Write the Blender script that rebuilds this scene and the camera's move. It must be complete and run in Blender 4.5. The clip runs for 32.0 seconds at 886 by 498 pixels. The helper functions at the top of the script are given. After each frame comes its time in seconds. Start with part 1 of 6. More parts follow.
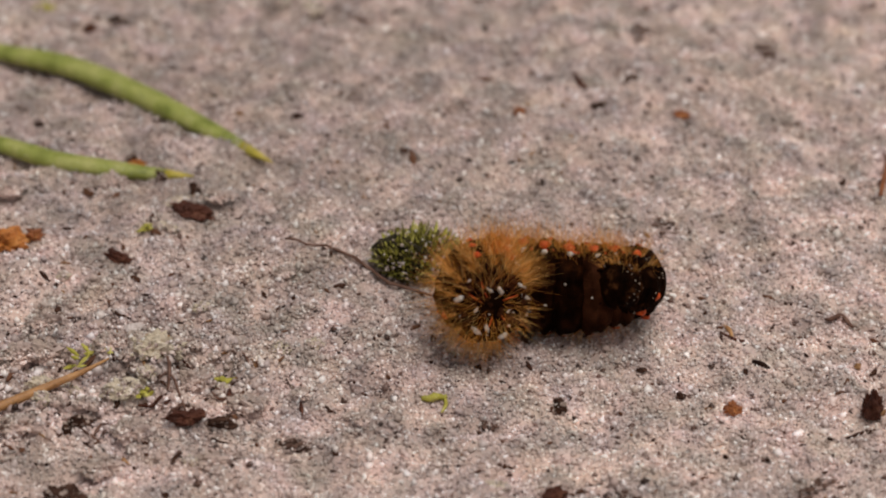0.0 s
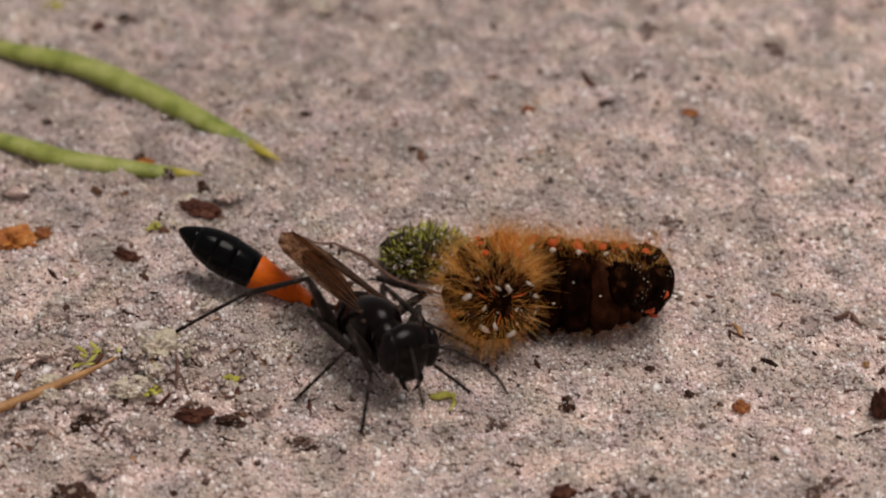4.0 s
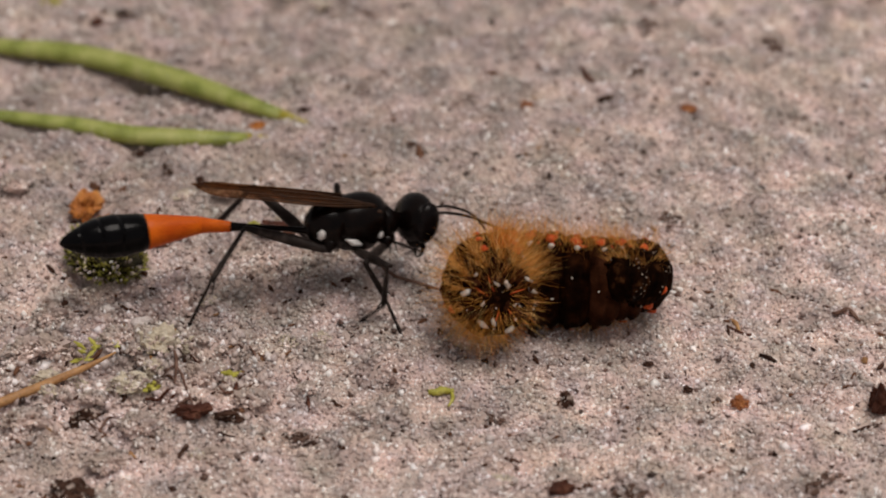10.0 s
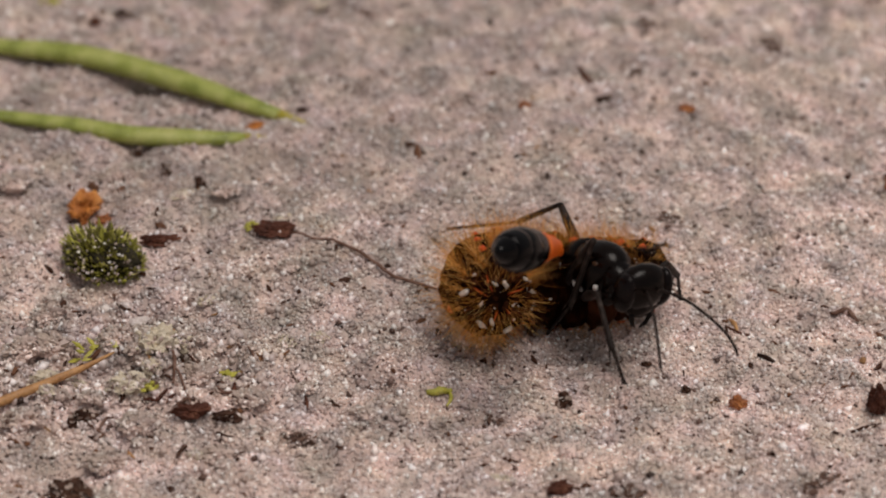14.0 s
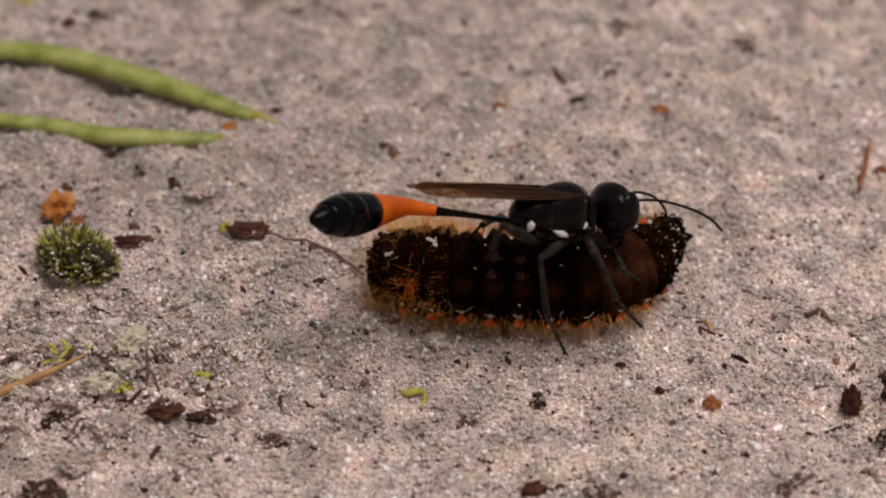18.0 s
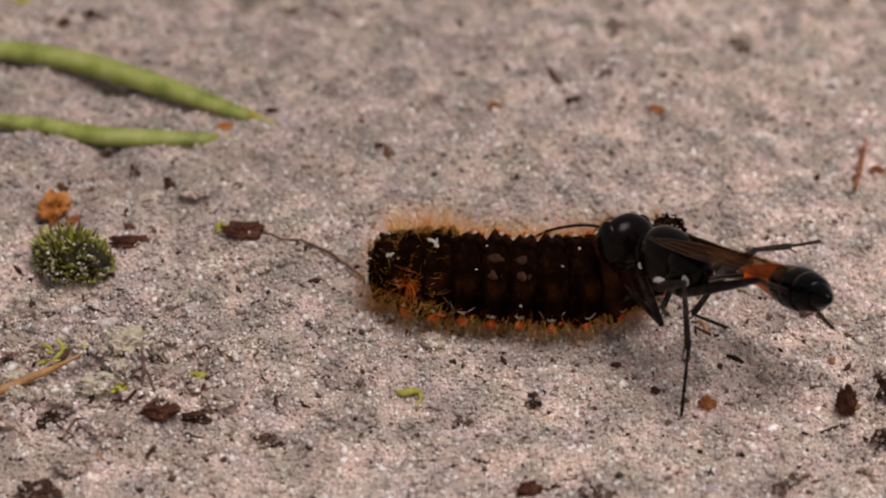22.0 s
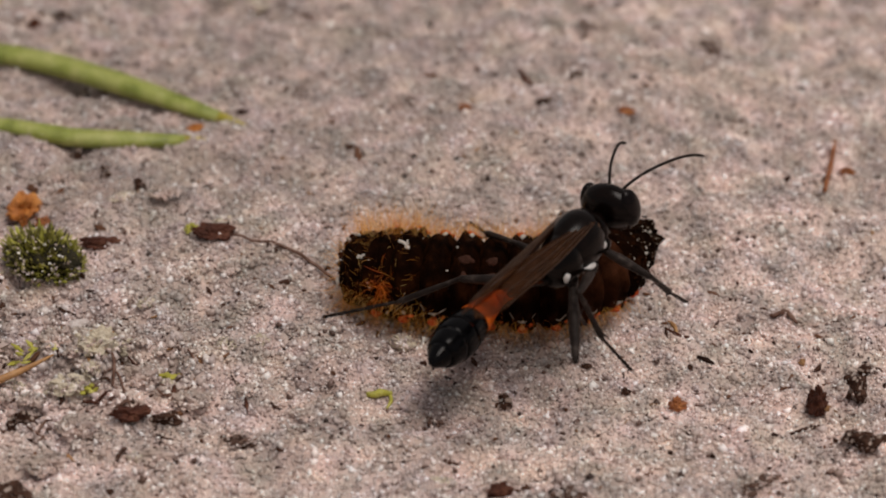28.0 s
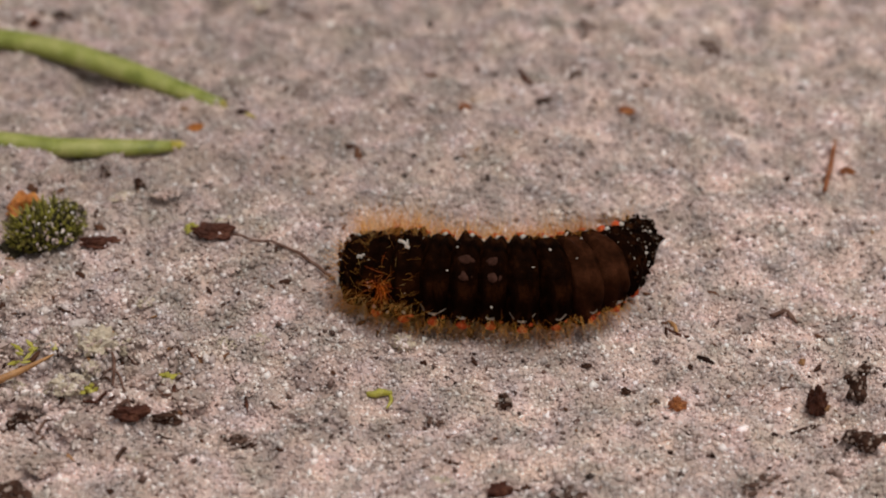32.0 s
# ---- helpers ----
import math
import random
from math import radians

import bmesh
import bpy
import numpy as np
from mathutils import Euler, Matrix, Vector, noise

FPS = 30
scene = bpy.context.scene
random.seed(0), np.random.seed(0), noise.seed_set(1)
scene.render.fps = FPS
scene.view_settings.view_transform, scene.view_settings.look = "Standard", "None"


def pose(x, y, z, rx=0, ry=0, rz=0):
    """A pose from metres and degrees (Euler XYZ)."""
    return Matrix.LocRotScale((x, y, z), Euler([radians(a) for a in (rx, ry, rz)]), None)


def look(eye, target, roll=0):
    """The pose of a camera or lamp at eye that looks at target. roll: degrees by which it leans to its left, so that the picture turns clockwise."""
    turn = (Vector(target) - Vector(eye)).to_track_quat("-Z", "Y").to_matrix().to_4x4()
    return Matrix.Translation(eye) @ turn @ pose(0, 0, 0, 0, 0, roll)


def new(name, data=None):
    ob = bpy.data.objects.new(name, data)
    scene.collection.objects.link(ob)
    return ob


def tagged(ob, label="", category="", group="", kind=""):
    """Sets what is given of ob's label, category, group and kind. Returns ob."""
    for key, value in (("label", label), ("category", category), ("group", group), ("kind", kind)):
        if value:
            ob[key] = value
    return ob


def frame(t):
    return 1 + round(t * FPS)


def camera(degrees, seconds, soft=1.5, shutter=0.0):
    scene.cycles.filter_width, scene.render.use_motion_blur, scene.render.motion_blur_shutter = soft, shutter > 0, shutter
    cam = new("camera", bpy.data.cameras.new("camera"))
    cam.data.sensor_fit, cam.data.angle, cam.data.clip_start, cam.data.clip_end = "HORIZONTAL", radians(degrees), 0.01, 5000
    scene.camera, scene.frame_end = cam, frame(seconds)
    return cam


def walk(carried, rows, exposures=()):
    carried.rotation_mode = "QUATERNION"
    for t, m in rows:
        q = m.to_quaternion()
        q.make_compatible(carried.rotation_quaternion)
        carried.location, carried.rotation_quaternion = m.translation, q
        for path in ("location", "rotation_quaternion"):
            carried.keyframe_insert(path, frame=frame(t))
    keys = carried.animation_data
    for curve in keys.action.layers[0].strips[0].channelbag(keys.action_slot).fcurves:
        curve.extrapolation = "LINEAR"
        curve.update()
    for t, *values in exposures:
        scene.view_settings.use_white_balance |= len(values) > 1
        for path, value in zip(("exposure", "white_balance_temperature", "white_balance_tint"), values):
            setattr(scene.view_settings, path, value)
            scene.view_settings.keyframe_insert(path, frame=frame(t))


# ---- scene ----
# ---- camera: a close-up lens on a stand, swung a little to the side ----
EYE = (0.00000, -0.15858, 0.09909)
PATH = [  # seconds, turn to the left, turn up, in degrees
    (0, -0.097, 0.118),
    (0.5, -0.086, 0.107),
    (1, -0.064, 0.107),
    (1.5, -0.043, 0.107),
    (2, -0.011, 0.107),
    (2.5, 0.064, 0.107),
    (3, 0.064, 0.107),
    (3.5, 0.064, 0.107),
    (4.5, 0.048, 0.032),
    (5.5, 0.027, -0.038),
    (6, 0.032, -0.032),
    (6.5, 0.032, -0.032),
    (7, 0.043, -0.021),
    (7.5, 0.043, -0.016),
    (8, 0.032, -0.011),
    (9, 0.032, -0.005),
    (10, 0.032, 0.000),
    (11, 0.016, 0.000),
    (12, 0.005, 0.000),
    (13, 0.000, 0.000),
    (14.5, 0.000, 0.000),
    (15.5, -0.043, 0.000),
    (16.5, -0.123, 0.000),
    (17, -0.300, 0.005),
    (17.5, -0.429, 0.005),
    (18, -0.493, 0.016),
    (18.5, -0.504, 0.016),
    (19, -0.515, 0.016),
    (21, -0.515, 0.016),
    (21.5, -0.526, 0.016),
    (22, -0.579, 0.016),
    (22.5, -0.751, 0.016),
    (23, -1.019, 0.027),
    (23.5, -1.105, 0.032),
    (24, -1.137, 0.032),
    (25.5, -1.137, 0.032),
    (28, -1.137, 0.043),
    (32, -1.137, 0.038),
]
cam = camera(16.7, 32.0, soft=1.95, shutter=0.5)
cam.data.dof.use_dof, cam.data.dof.focus_distance, cam.data.dof.aperture_fstop = True, 0.1765, 45.0
walk(cam, [(t, pose(*EYE, 58, 0, 0) @ pose(0, 0, 0, up, turn, 0)) for t, turn, up in PATH], [(0, 0.0), (32, 0.0)])

# ---- light: hazy daylight from high above ----
SUN_UP, SUN_TURN = radians(74), radians(118)
world = bpy.data.worlds.new("sky")
scene.world = world
world.use_nodes = True
sky = world.node_tree.nodes.new("ShaderNodeTexSky")
sky.sky_type, sky.sun_disc, sky.sun_elevation, sky.sun_rotation = "NISHITA", False, SUN_UP, SUN_TURN
sky.air_density, sky.dust_density = 1.0, 3.0
grey = world.node_tree.nodes.new("ShaderNodeMixRGB")
grey.inputs["Fac"].default_value = 0.8
grey.inputs["Color2"].default_value = (5.4, 4.9, 4.6, 1)
world.node_tree.links.new(sky.outputs[0], grey.inputs["Color1"])
world.node_tree.links.new(grey.outputs[0], world.node_tree.nodes["Background"].inputs["Color"])
world.node_tree.nodes["Background"].inputs["Strength"].default_value = 0.0565
sun = new("sun", bpy.data.lights.new("sun", "SUN"))
sun.data.energy, sun.data.angle, sun.data.color = 1.78, radians(30), (1.0, 0.915, 0.855)
sun.matrix_world = look((0.3 * math.sin(SUN_TURN), 0.3 * math.cos(SUN_TURN), 0.3 * math.tan(SUN_UP)), (0, 0, 0))


# ---- materials ----
def material(name, colours, scale, rough, bump=0.0, fine=None, metal=0.0, islands=False, objects=False, spots=None, sheen=0.0, pass_light=0.0, coat=0.0, gloss=0.5, drift=0.0, patch=0.0):
    """Colours spread by a noise of that size in millimetres (or by island), with finer grain, relief and specks of a second colour."""
    m = bpy.data.materials.new(name)
    m.use_nodes = True
    nt = m.node_tree
    n, link = nt.nodes, nt.links.new
    bsdf = n["Principled BSDF"]
    at = n.new("ShaderNodeTexCoord")
    ramp = n.new("ShaderNodeValToRGB")
    while len(ramp.color_ramp.elements) < len(colours):
        ramp.color_ramp.elements.new(0.5)
    for e, (p, c) in zip(ramp.color_ramp.elements, colours):
        e.position, e.color = p, (*c, 1)
    coarse = n.new("ShaderNodeTexNoise")
    coarse.inputs["Scale"].default_value, coarse.inputs["Detail"].default_value = 1000.0 / scale, 6
    link(at.outputs["Object"], coarse.inputs["Vector"])
    if islands:
        link(n.new("ShaderNodeNewGeometry").outputs["Random Per Island"], ramp.inputs["Fac"])
    elif objects:
        mix = n.new("ShaderNodeMath")
        mix.operation = "MULTIPLY_ADD"
        mix.inputs[1].default_value = 0.5
        link(n.new("ShaderNodeObjectInfo").outputs["Random"], mix.inputs[0])
        half = n.new("ShaderNodeMath")
        half.operation = "MULTIPLY"
        half.inputs[1].default_value = 0.5
        link(coarse.outputs["Fac"], half.inputs[0])
        link(half.outputs[0], mix.inputs[2])
        link(mix.outputs[0], ramp.inputs["Fac"])
    else:
        link(coarse.outputs["Fac"], ramp.inputs["Fac"])
    colour = ramp.outputs["Color"]
    grain = n.new("ShaderNodeTexNoise")
    grain.inputs["Scale"].default_value, grain.inputs["Detail"].default_value = 1000.0 / (fine or scale / 6), 4
    link(at.outputs["Object"], grain.inputs["Vector"])
    shade = n.new("ShaderNodeMixRGB")
    shade.blend_type = "OVERLAY"
    shade.inputs["Fac"].default_value = 0.45
    link(colour, shade.inputs["Color1"])
    link(grain.outputs["Fac"], shade.inputs["Color2"])
    colour = shade.outputs["Color"]
    if spots:
        share, size, tint = spots
        cells = n.new("ShaderNodeTexVoronoi")
        cells.inputs["Scale"].default_value = 1000.0 / size
        link(at.outputs["Object"], cells.inputs["Vector"])
        pick = n.new("ShaderNodeMath")
        pick.operation, pick.inputs[1].default_value = "LESS_THAN", share
        link(cells.outputs["Distance"], pick.inputs[0])
        fleck = n.new("ShaderNodeMixRGB")
        fleck.inputs["Color2"].default_value = (*tint, 1)
        link(pick.outputs[0], fleck.inputs["Fac"])
        link(colour, fleck.inputs["Color1"])
        colour = fleck.outputs["Color"]
    if patch:
        # broad paler and darker patches, by place
        broad = n.new("ShaderNodeTexNoise")
        broad.inputs["Scale"].default_value, broad.inputs["Detail"].default_value = 1000.0 / 2.6, 4
        link(at.outputs["Object"], broad.inputs["Vector"])
        span = n.new("ShaderNodeMapRange")
        span.inputs["From Min"].default_value, span.inputs["From Max"].default_value = 0.34, 0.66
        span.inputs["To Min"].default_value, span.inputs["To Max"].default_value = 1 - patch, 1 + patch
        link(broad.outputs["Fac"], span.inputs["Value"])
        # a darker patch some four centimetres wide, with a ragged rim; paler further out
        wide, rim, far, faded = n.new("ShaderNodeTexNoise"), n.new("ShaderNodeVectorMath"), n.new("ShaderNodeVectorMath"), n.new("ShaderNodeMapRange")
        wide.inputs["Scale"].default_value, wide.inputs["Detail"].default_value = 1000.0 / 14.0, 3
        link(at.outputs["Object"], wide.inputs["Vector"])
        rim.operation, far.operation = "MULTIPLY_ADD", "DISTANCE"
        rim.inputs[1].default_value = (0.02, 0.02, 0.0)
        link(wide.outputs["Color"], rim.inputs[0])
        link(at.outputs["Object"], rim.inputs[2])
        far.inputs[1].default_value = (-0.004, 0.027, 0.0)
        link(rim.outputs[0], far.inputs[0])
        faded.inputs["From Min"].default_value, faded.inputs["From Max"].default_value = 0.006, 0.045
        faded.inputs["To Min"].default_value, faded.inputs["To Max"].default_value = 1 - drift, 1 + drift * 2.0
        link(far.outputs["Value"], faded.inputs["Value"])
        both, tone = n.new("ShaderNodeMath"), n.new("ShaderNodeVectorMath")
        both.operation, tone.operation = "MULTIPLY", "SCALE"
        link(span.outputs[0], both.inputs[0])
        link(faded.outputs[0], both.inputs[1])
        hue, tinge = n.new("ShaderNodeMapRange"), n.new("ShaderNodeVectorMath")
        hue.data_type, tinge.operation = "FLOAT_VECTOR", "MULTIPLY"
        hue.inputs[7].default_value, hue.inputs[8].default_value = (0.3, 0.3, 0.3), (0.7, 0.7, 0.7)
        hue.inputs[9].default_value, hue.inputs[10].default_value = (0.965, 0.97, 0.965), (1.03, 1.02, 1.06)
        link(broad.outputs["Color"], hue.inputs[6])
        link(colour, tinge.inputs[0])
        link(hue.outputs[1], tinge.inputs[1])
        link(tinge.outputs[0], tone.inputs[0])
        link(both.outputs[0], tone.inputs["Scale"])
        colour = tone.outputs[0]
    link(colour, bsdf.inputs["Base Color"])
    bsdf.inputs["Specular IOR Level"].default_value = gloss
    wear = n.new("ShaderNodeMapRange")
    wear.inputs["To Min"].default_value, wear.inputs["To Max"].default_value = max(0.05, rough - 0.12), min(1.0, rough + 0.12)
    link(grain.outputs["Fac"], wear.inputs["Value"])
    link(wear.outputs[0], bsdf.inputs["Roughness"])
    bsdf.inputs["Metallic"].default_value = metal
    bsdf.inputs["Sheen Weight"].default_value = sheen
    bsdf.inputs["Coat Weight"].default_value = coat
    bsdf.inputs["Transmission Weight"].default_value = pass_light
    if bump:
        relief = n.new("ShaderNodeBump")
        relief.inputs["Strength"].default_value = bump
        relief.inputs["Distance"].default_value = 0.0001
        link(grain.outputs["Fac"], relief.inputs["Height"])
        link(relief.outputs[0], bsdf.inputs["Normal"])
    return m


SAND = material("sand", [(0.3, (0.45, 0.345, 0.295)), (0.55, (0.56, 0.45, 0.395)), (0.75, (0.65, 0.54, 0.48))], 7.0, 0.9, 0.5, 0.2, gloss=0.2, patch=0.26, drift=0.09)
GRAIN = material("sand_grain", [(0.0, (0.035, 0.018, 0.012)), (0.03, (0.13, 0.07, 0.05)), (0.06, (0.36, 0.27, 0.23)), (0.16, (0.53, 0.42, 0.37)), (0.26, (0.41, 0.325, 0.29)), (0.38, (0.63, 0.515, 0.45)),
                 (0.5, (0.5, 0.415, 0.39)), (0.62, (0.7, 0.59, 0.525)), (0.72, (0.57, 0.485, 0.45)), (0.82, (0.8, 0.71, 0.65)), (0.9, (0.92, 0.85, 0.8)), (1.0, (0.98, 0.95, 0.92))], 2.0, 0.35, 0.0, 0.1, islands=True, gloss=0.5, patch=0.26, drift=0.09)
SPECK = material("humus_speck", [(0.0, (0.02, 0.009, 0.006)), (0.5, (0.07, 0.032, 0.02)), (0.85, (0.17, 0.08, 0.045)), (1.0, (0.35, 0.2, 0.09))], 0.8, 0.9, islands=True, gloss=0.2)
# for sandy crumbs, and for grain clusters that stand in for shaded sand
SMUDGE = material("sandy_crumb_and_shade", [(0.3, (0.08, 0.045, 0.034)), (0.6, (0.17, 0.105, 0.08)), (0.8, (0.33, 0.24, 0.2))], 0.8, 0.95, 1.0, 0.14, gloss=0.15)
CRUMB = material("humus_crumb", [(0.3, (0.03, 0.014, 0.009)), (0.6, (0.09, 0.045, 0.03)), (0.8, (0.17, 0.1, 0.07))], 0.8, 0.9, 1.0, 0.12, spots=(0.33, 0.42, (0.42, 0.34, 0.29)), gloss=0.2)
BARK = material("red_brown_bark", [(0.3, (0.04, 0.013, 0.008)), (0.55, (0.1, 0.034, 0.02)), (0.8, (0.22, 0.1, 0.06))], 0.9, 0.6, 1.0, 0.15, gloss=0.2)
RUST = material("rust_brown_scale", [(0.3, (0.13, 0.035, 0.012)), (0.55, (0.36, 0.12, 0.03)), (0.8, (0.6, 0.29, 0.1))], 0.8, 0.55, 0.8, 0.12)
AMBER = material("amber_scale", [(0.3, (0.3, 0.09, 0.018)), (0.55, (0.55, 0.21, 0.045)), (0.8, (0.72, 0.38, 0.13))], 0.9, 0.5, 0.6, 0.14, gloss=0.3)
STRAW = material("dry_needle", [(0.3, (0.36, 0.17, 0.06)), (0.6, (0.52, 0.28, 0.11)), (0.8, (0.66, 0.42, 0.2))], 1.5, 0.5, 0.6, 0.15)
ROOT = material("thin_root", [(0.3, (0.1, 0.05, 0.035)), (0.6, (0.2, 0.115, 0.085)), (0.8, (0.33, 0.22, 0.17))], 0.8, 0.8, 0.6, 0.1, gloss=0.2)
FRESH = material("fresh_green_bit", [(0.3, (0.28, 0.26, 0.03)), (0.55, (0.5, 0.47, 0.07)), (0.8, (0.68, 0.63, 0.24))], 0.9, 0.5, 0.5, 0.1)
LICHEN = material("pale_lichen", [(0.3, (0.56, 0.48, 0.35)), (0.55, (0.72, 0.64, 0.5)), (0.8, (0.85, 0.78, 0.66))], 0.7, 0.9, 1.0, 0.1)
QUARTZ = material("pale_quartz", [(0.3, (0.55, 0.47, 0.44)), (0.7, (0.72, 0.65, 0.61))], 0.8, 0.35, 0.5, 0.2)
MOSS = material("moss_leaf", [(0.0, (0.05, 0.038, 0.012)), (0.35, (0.16, 0.14, 0.03)), (0.65, (0.34, 0.33, 0.05)), (0.88, (0.5, 0.49, 0.08)), (1.0, (0.66, 0.6, 0.22))], 1.0, 0.6, 0.3, 0.08, islands=True)
MOSSCORE = material("moss_core", [(0.3, (0.02, 0.018, 0.01)), (0.7, (0.06, 0.05, 0.028))], 0.5, 0.95, 1.0, 0.1, gloss=0.2)
NEEDLE = material("green_needle", [(0.3, (0.19, 0.23, 0.035)), (0.5, (0.32, 0.36, 0.075)), (0.72, (0.47, 0.48, 0.16))], 1.6, 0.42, 0.6, 0.14, spots=(0.12, 0.3, (0.55, 0.58, 0.4)))
YELLOW = material("yellow_needle_tip", [(0.3, (0.38, 0.34, 0.04)), (0.6, (0.55, 0.45, 0.06)), (0.8, (0.58, 0.36, 0.06))], 0.9, 0.4, 0.4, 0.15)
BLACK = material("black_cuticle", [(0.3, (0.0016, 0.0008, 0.0006)), (0.7, (0.006, 0.003, 0.0021))], 0.7, 0.22, 0.06, 0.07, gloss=0.13)
SHINY = material("blue_black_tergite", [(0.3, (0.001, 0.001, 0.0013)), (0.7, (0.0028, 0.0026, 0.003))], 0.9, 0.16, 0.05, 0.09, gloss=0.1)
DULL = material("grey_dusted_leg", [(0.3, (0.01, 0.007, 0.006)), (0.55, (0.024, 0.0175, 0.015)), (0.75, (0.065, 0.05, 0.043))], 0.5, 0.42, 0.4, 0.06, gloss=0.1)
ORANGE = material("orange_tergite", [(0.3, (0.5, 0.07, 0.002)), (0.7, (0.74, 0.15, 0.005))], 1.5, 0.42, 0.2, 0.1, gloss=0.2)
SILVER = material("silver_pile", [(0.3, (0.5, 0.48, 0.46)), (0.7, (0.85, 0.83, 0.8))], 0.25, 0.45, 0.5, 0.06)
EYEM = material("compound_eye", [(0.3, (0.003, 0.002, 0.002)), (0.7, (0.008, 0.005, 0.005))], 0.4, 0.2, 0.08, 0.05, gloss=0.12)
VEIN = material("wing_vein", [(0.3, (0.03, 0.013, 0.006)), (0.7, (0.06, 0.027, 0.012))], 0.6, 0.4, gloss=0.3)
SKIN = material("caterpillar_skin", [(0.3, (0.0016, 0.0005, 0.0002)), (0.52, (0.009, 0.0028, 0.0009)), (0.75, (0.04, 0.0125, 0.004))], 0.9, 0.6, 0.8, 0.12, gloss=0.012)
DARKSKIN = material("dark_end_skin", [(0.3, (0.0015, 0.0006, 0.0003)), (0.55, (0.01, 0.0034, 0.0012)), (0.78, (0.09, 0.035, 0.013))], 0.6, 0.5, 1.0, 0.1, gloss=0.012)
BROWNSKIN = material("brown_belly_skin", [(0.3, (0.007, 0.0022, 0.0008)), (0.52, (0.034, 0.011, 0.0045)), (0.75, (0.085, 0.03, 0.014))], 1.2, 0.6, 0.8, 0.12, gloss=0.015)
PROLEG = material("pinkish_proleg", [(0.3, (0.035, 0.015, 0.01)), (0.7, (0.075, 0.034, 0.024))], 0.4, 0.6, 0.6, 0.08, gloss=0.03)
HAIR = material("tawny_hair", [(0.0, (0.36, 0.1, 0.008)), (0.35, (0.7, 0.26, 0.03)), (0.75, (0.9, 0.46, 0.09)), (1.0, (0.96, 0.68, 0.28))], 1.0, 0.38, islands=True)
RUFF = material("orange_hair", [(0.0, (0.55, 0.07, 0.004)), (1.0, (0.85, 0.26, 0.02))], 1.0, 0.4, islands=True)
WART = material("red_wart", [(0.3, (0.42, 0.045, 0.008)), (0.7, (0.68, 0.115, 0.022))], 0.3, 0.45, 0.5, 0.06, gloss=0.2)
BUFF = material("buff_line", [(0.3, (0.16, 0.11, 0.075)), (0.7, (0.5, 0.42, 0.34))], 0.3, 0.5, 0.6, 0.07)
WHITE = material("white_spot", [(0.3, (0.42, 0.37, 0.31)), (0.7, (0.74, 0.7, 0.64))], 0.3, 0.5, 0.6, 0.07)


def membrane():
    """Thin brown wing skin: partly see-through, with a soft gloss."""
    m = bpy.data.materials.new("smoky_wing")
    m.use_nodes = True
    n, link = m.node_tree.nodes, m.node_tree.links.new
    bsdf, out = n["Principled BSDF"], n["Material Output"]
    at, streak, ramp = n.new("ShaderNodeTexCoord"), n.new("ShaderNodeTexNoise"), n.new("ShaderNodeValToRGB")
    streak.inputs["Scale"].default_value, streak.inputs["Detail"].default_value = 900, 5
    link(at.outputs["Object"], streak.inputs["Vector"])
    link(streak.outputs["Fac"], ramp.inputs["Fac"])
    ramp.color_ramp.elements[0].color, ramp.color_ramp.elements[1].color = (0.03, 0.011, 0.004, 1), (0.12, 0.05, 0.02, 1)
    link(ramp.outputs["Color"], bsdf.inputs["Base Color"])
    bsdf.inputs["Roughness"].default_value = 0.42
    bsdf.inputs["Specular IOR Level"].default_value = 0.18
    clear, mix = n.new("ShaderNodeBsdfTransparent"), n.new("ShaderNodeMixShader")
    clear.inputs["Color"].default_value = (0.62, 0.4, 0.24, 1)
    mix.inputs["Fac"].default_value = 0.55
    link(clear.outputs[0], mix.inputs[1])
    link(bsdf.outputs[0], mix.inputs[2])
    link(mix.outputs[0], out.inputs["Surface"])
    return m


WING = membrane()
MM = 0.001
X, Y, Z = Vector((1, 0, 0)), Vector((0, 1, 0)), Vector((0, 0, 1))


# ---- mesh helpers; all builders work in millimetres ----
def part(name, bm, mat, parent=None, label="", smooth=True):
    """One mesh object from a bmesh in millimetres, under a thing or a part."""
    me = bpy.data.meshes.new(name)
    bmesh.ops.scale(bm, vec=(MM, MM, MM), verts=bm.verts)
    bm.to_mesh(me)
    bm.free()
    for p in me.polygons:
        p.use_smooth = smooth
    for one in mat if isinstance(mat, (list, tuple)) else [mat]:
        me.materials.append(one)
    ob = new(name, me)
    ob.parent = parent
    return tagged(ob, label)


def empty(name, x=0.0, y=0.0, z=0.0):
    ob = new(name)
    ob.empty_display_size = 0.002
    ob.matrix_basis = pose(x * MM, y * MM, z * MM)
    return ob


def frame_of(way, up=Z):
    """A turn whose x axis follows way and whose z axis leans to up."""
    x = Vector(way).normalized()
    y = Vector(up).cross(x)
    if y.length < 1e-5:
        y = Y.cross(x) if abs(x.y) < 0.9 else X.cross(x)
    y.normalize()
    return Matrix((x, y, x.cross(y))).transposed()


def placed(at, way, up=Z):
    """The pose at a place in millimetres, with x along way."""
    return Matrix.Translation(Vector(at) * MM) @ frame_of(way, up).to_4x4()


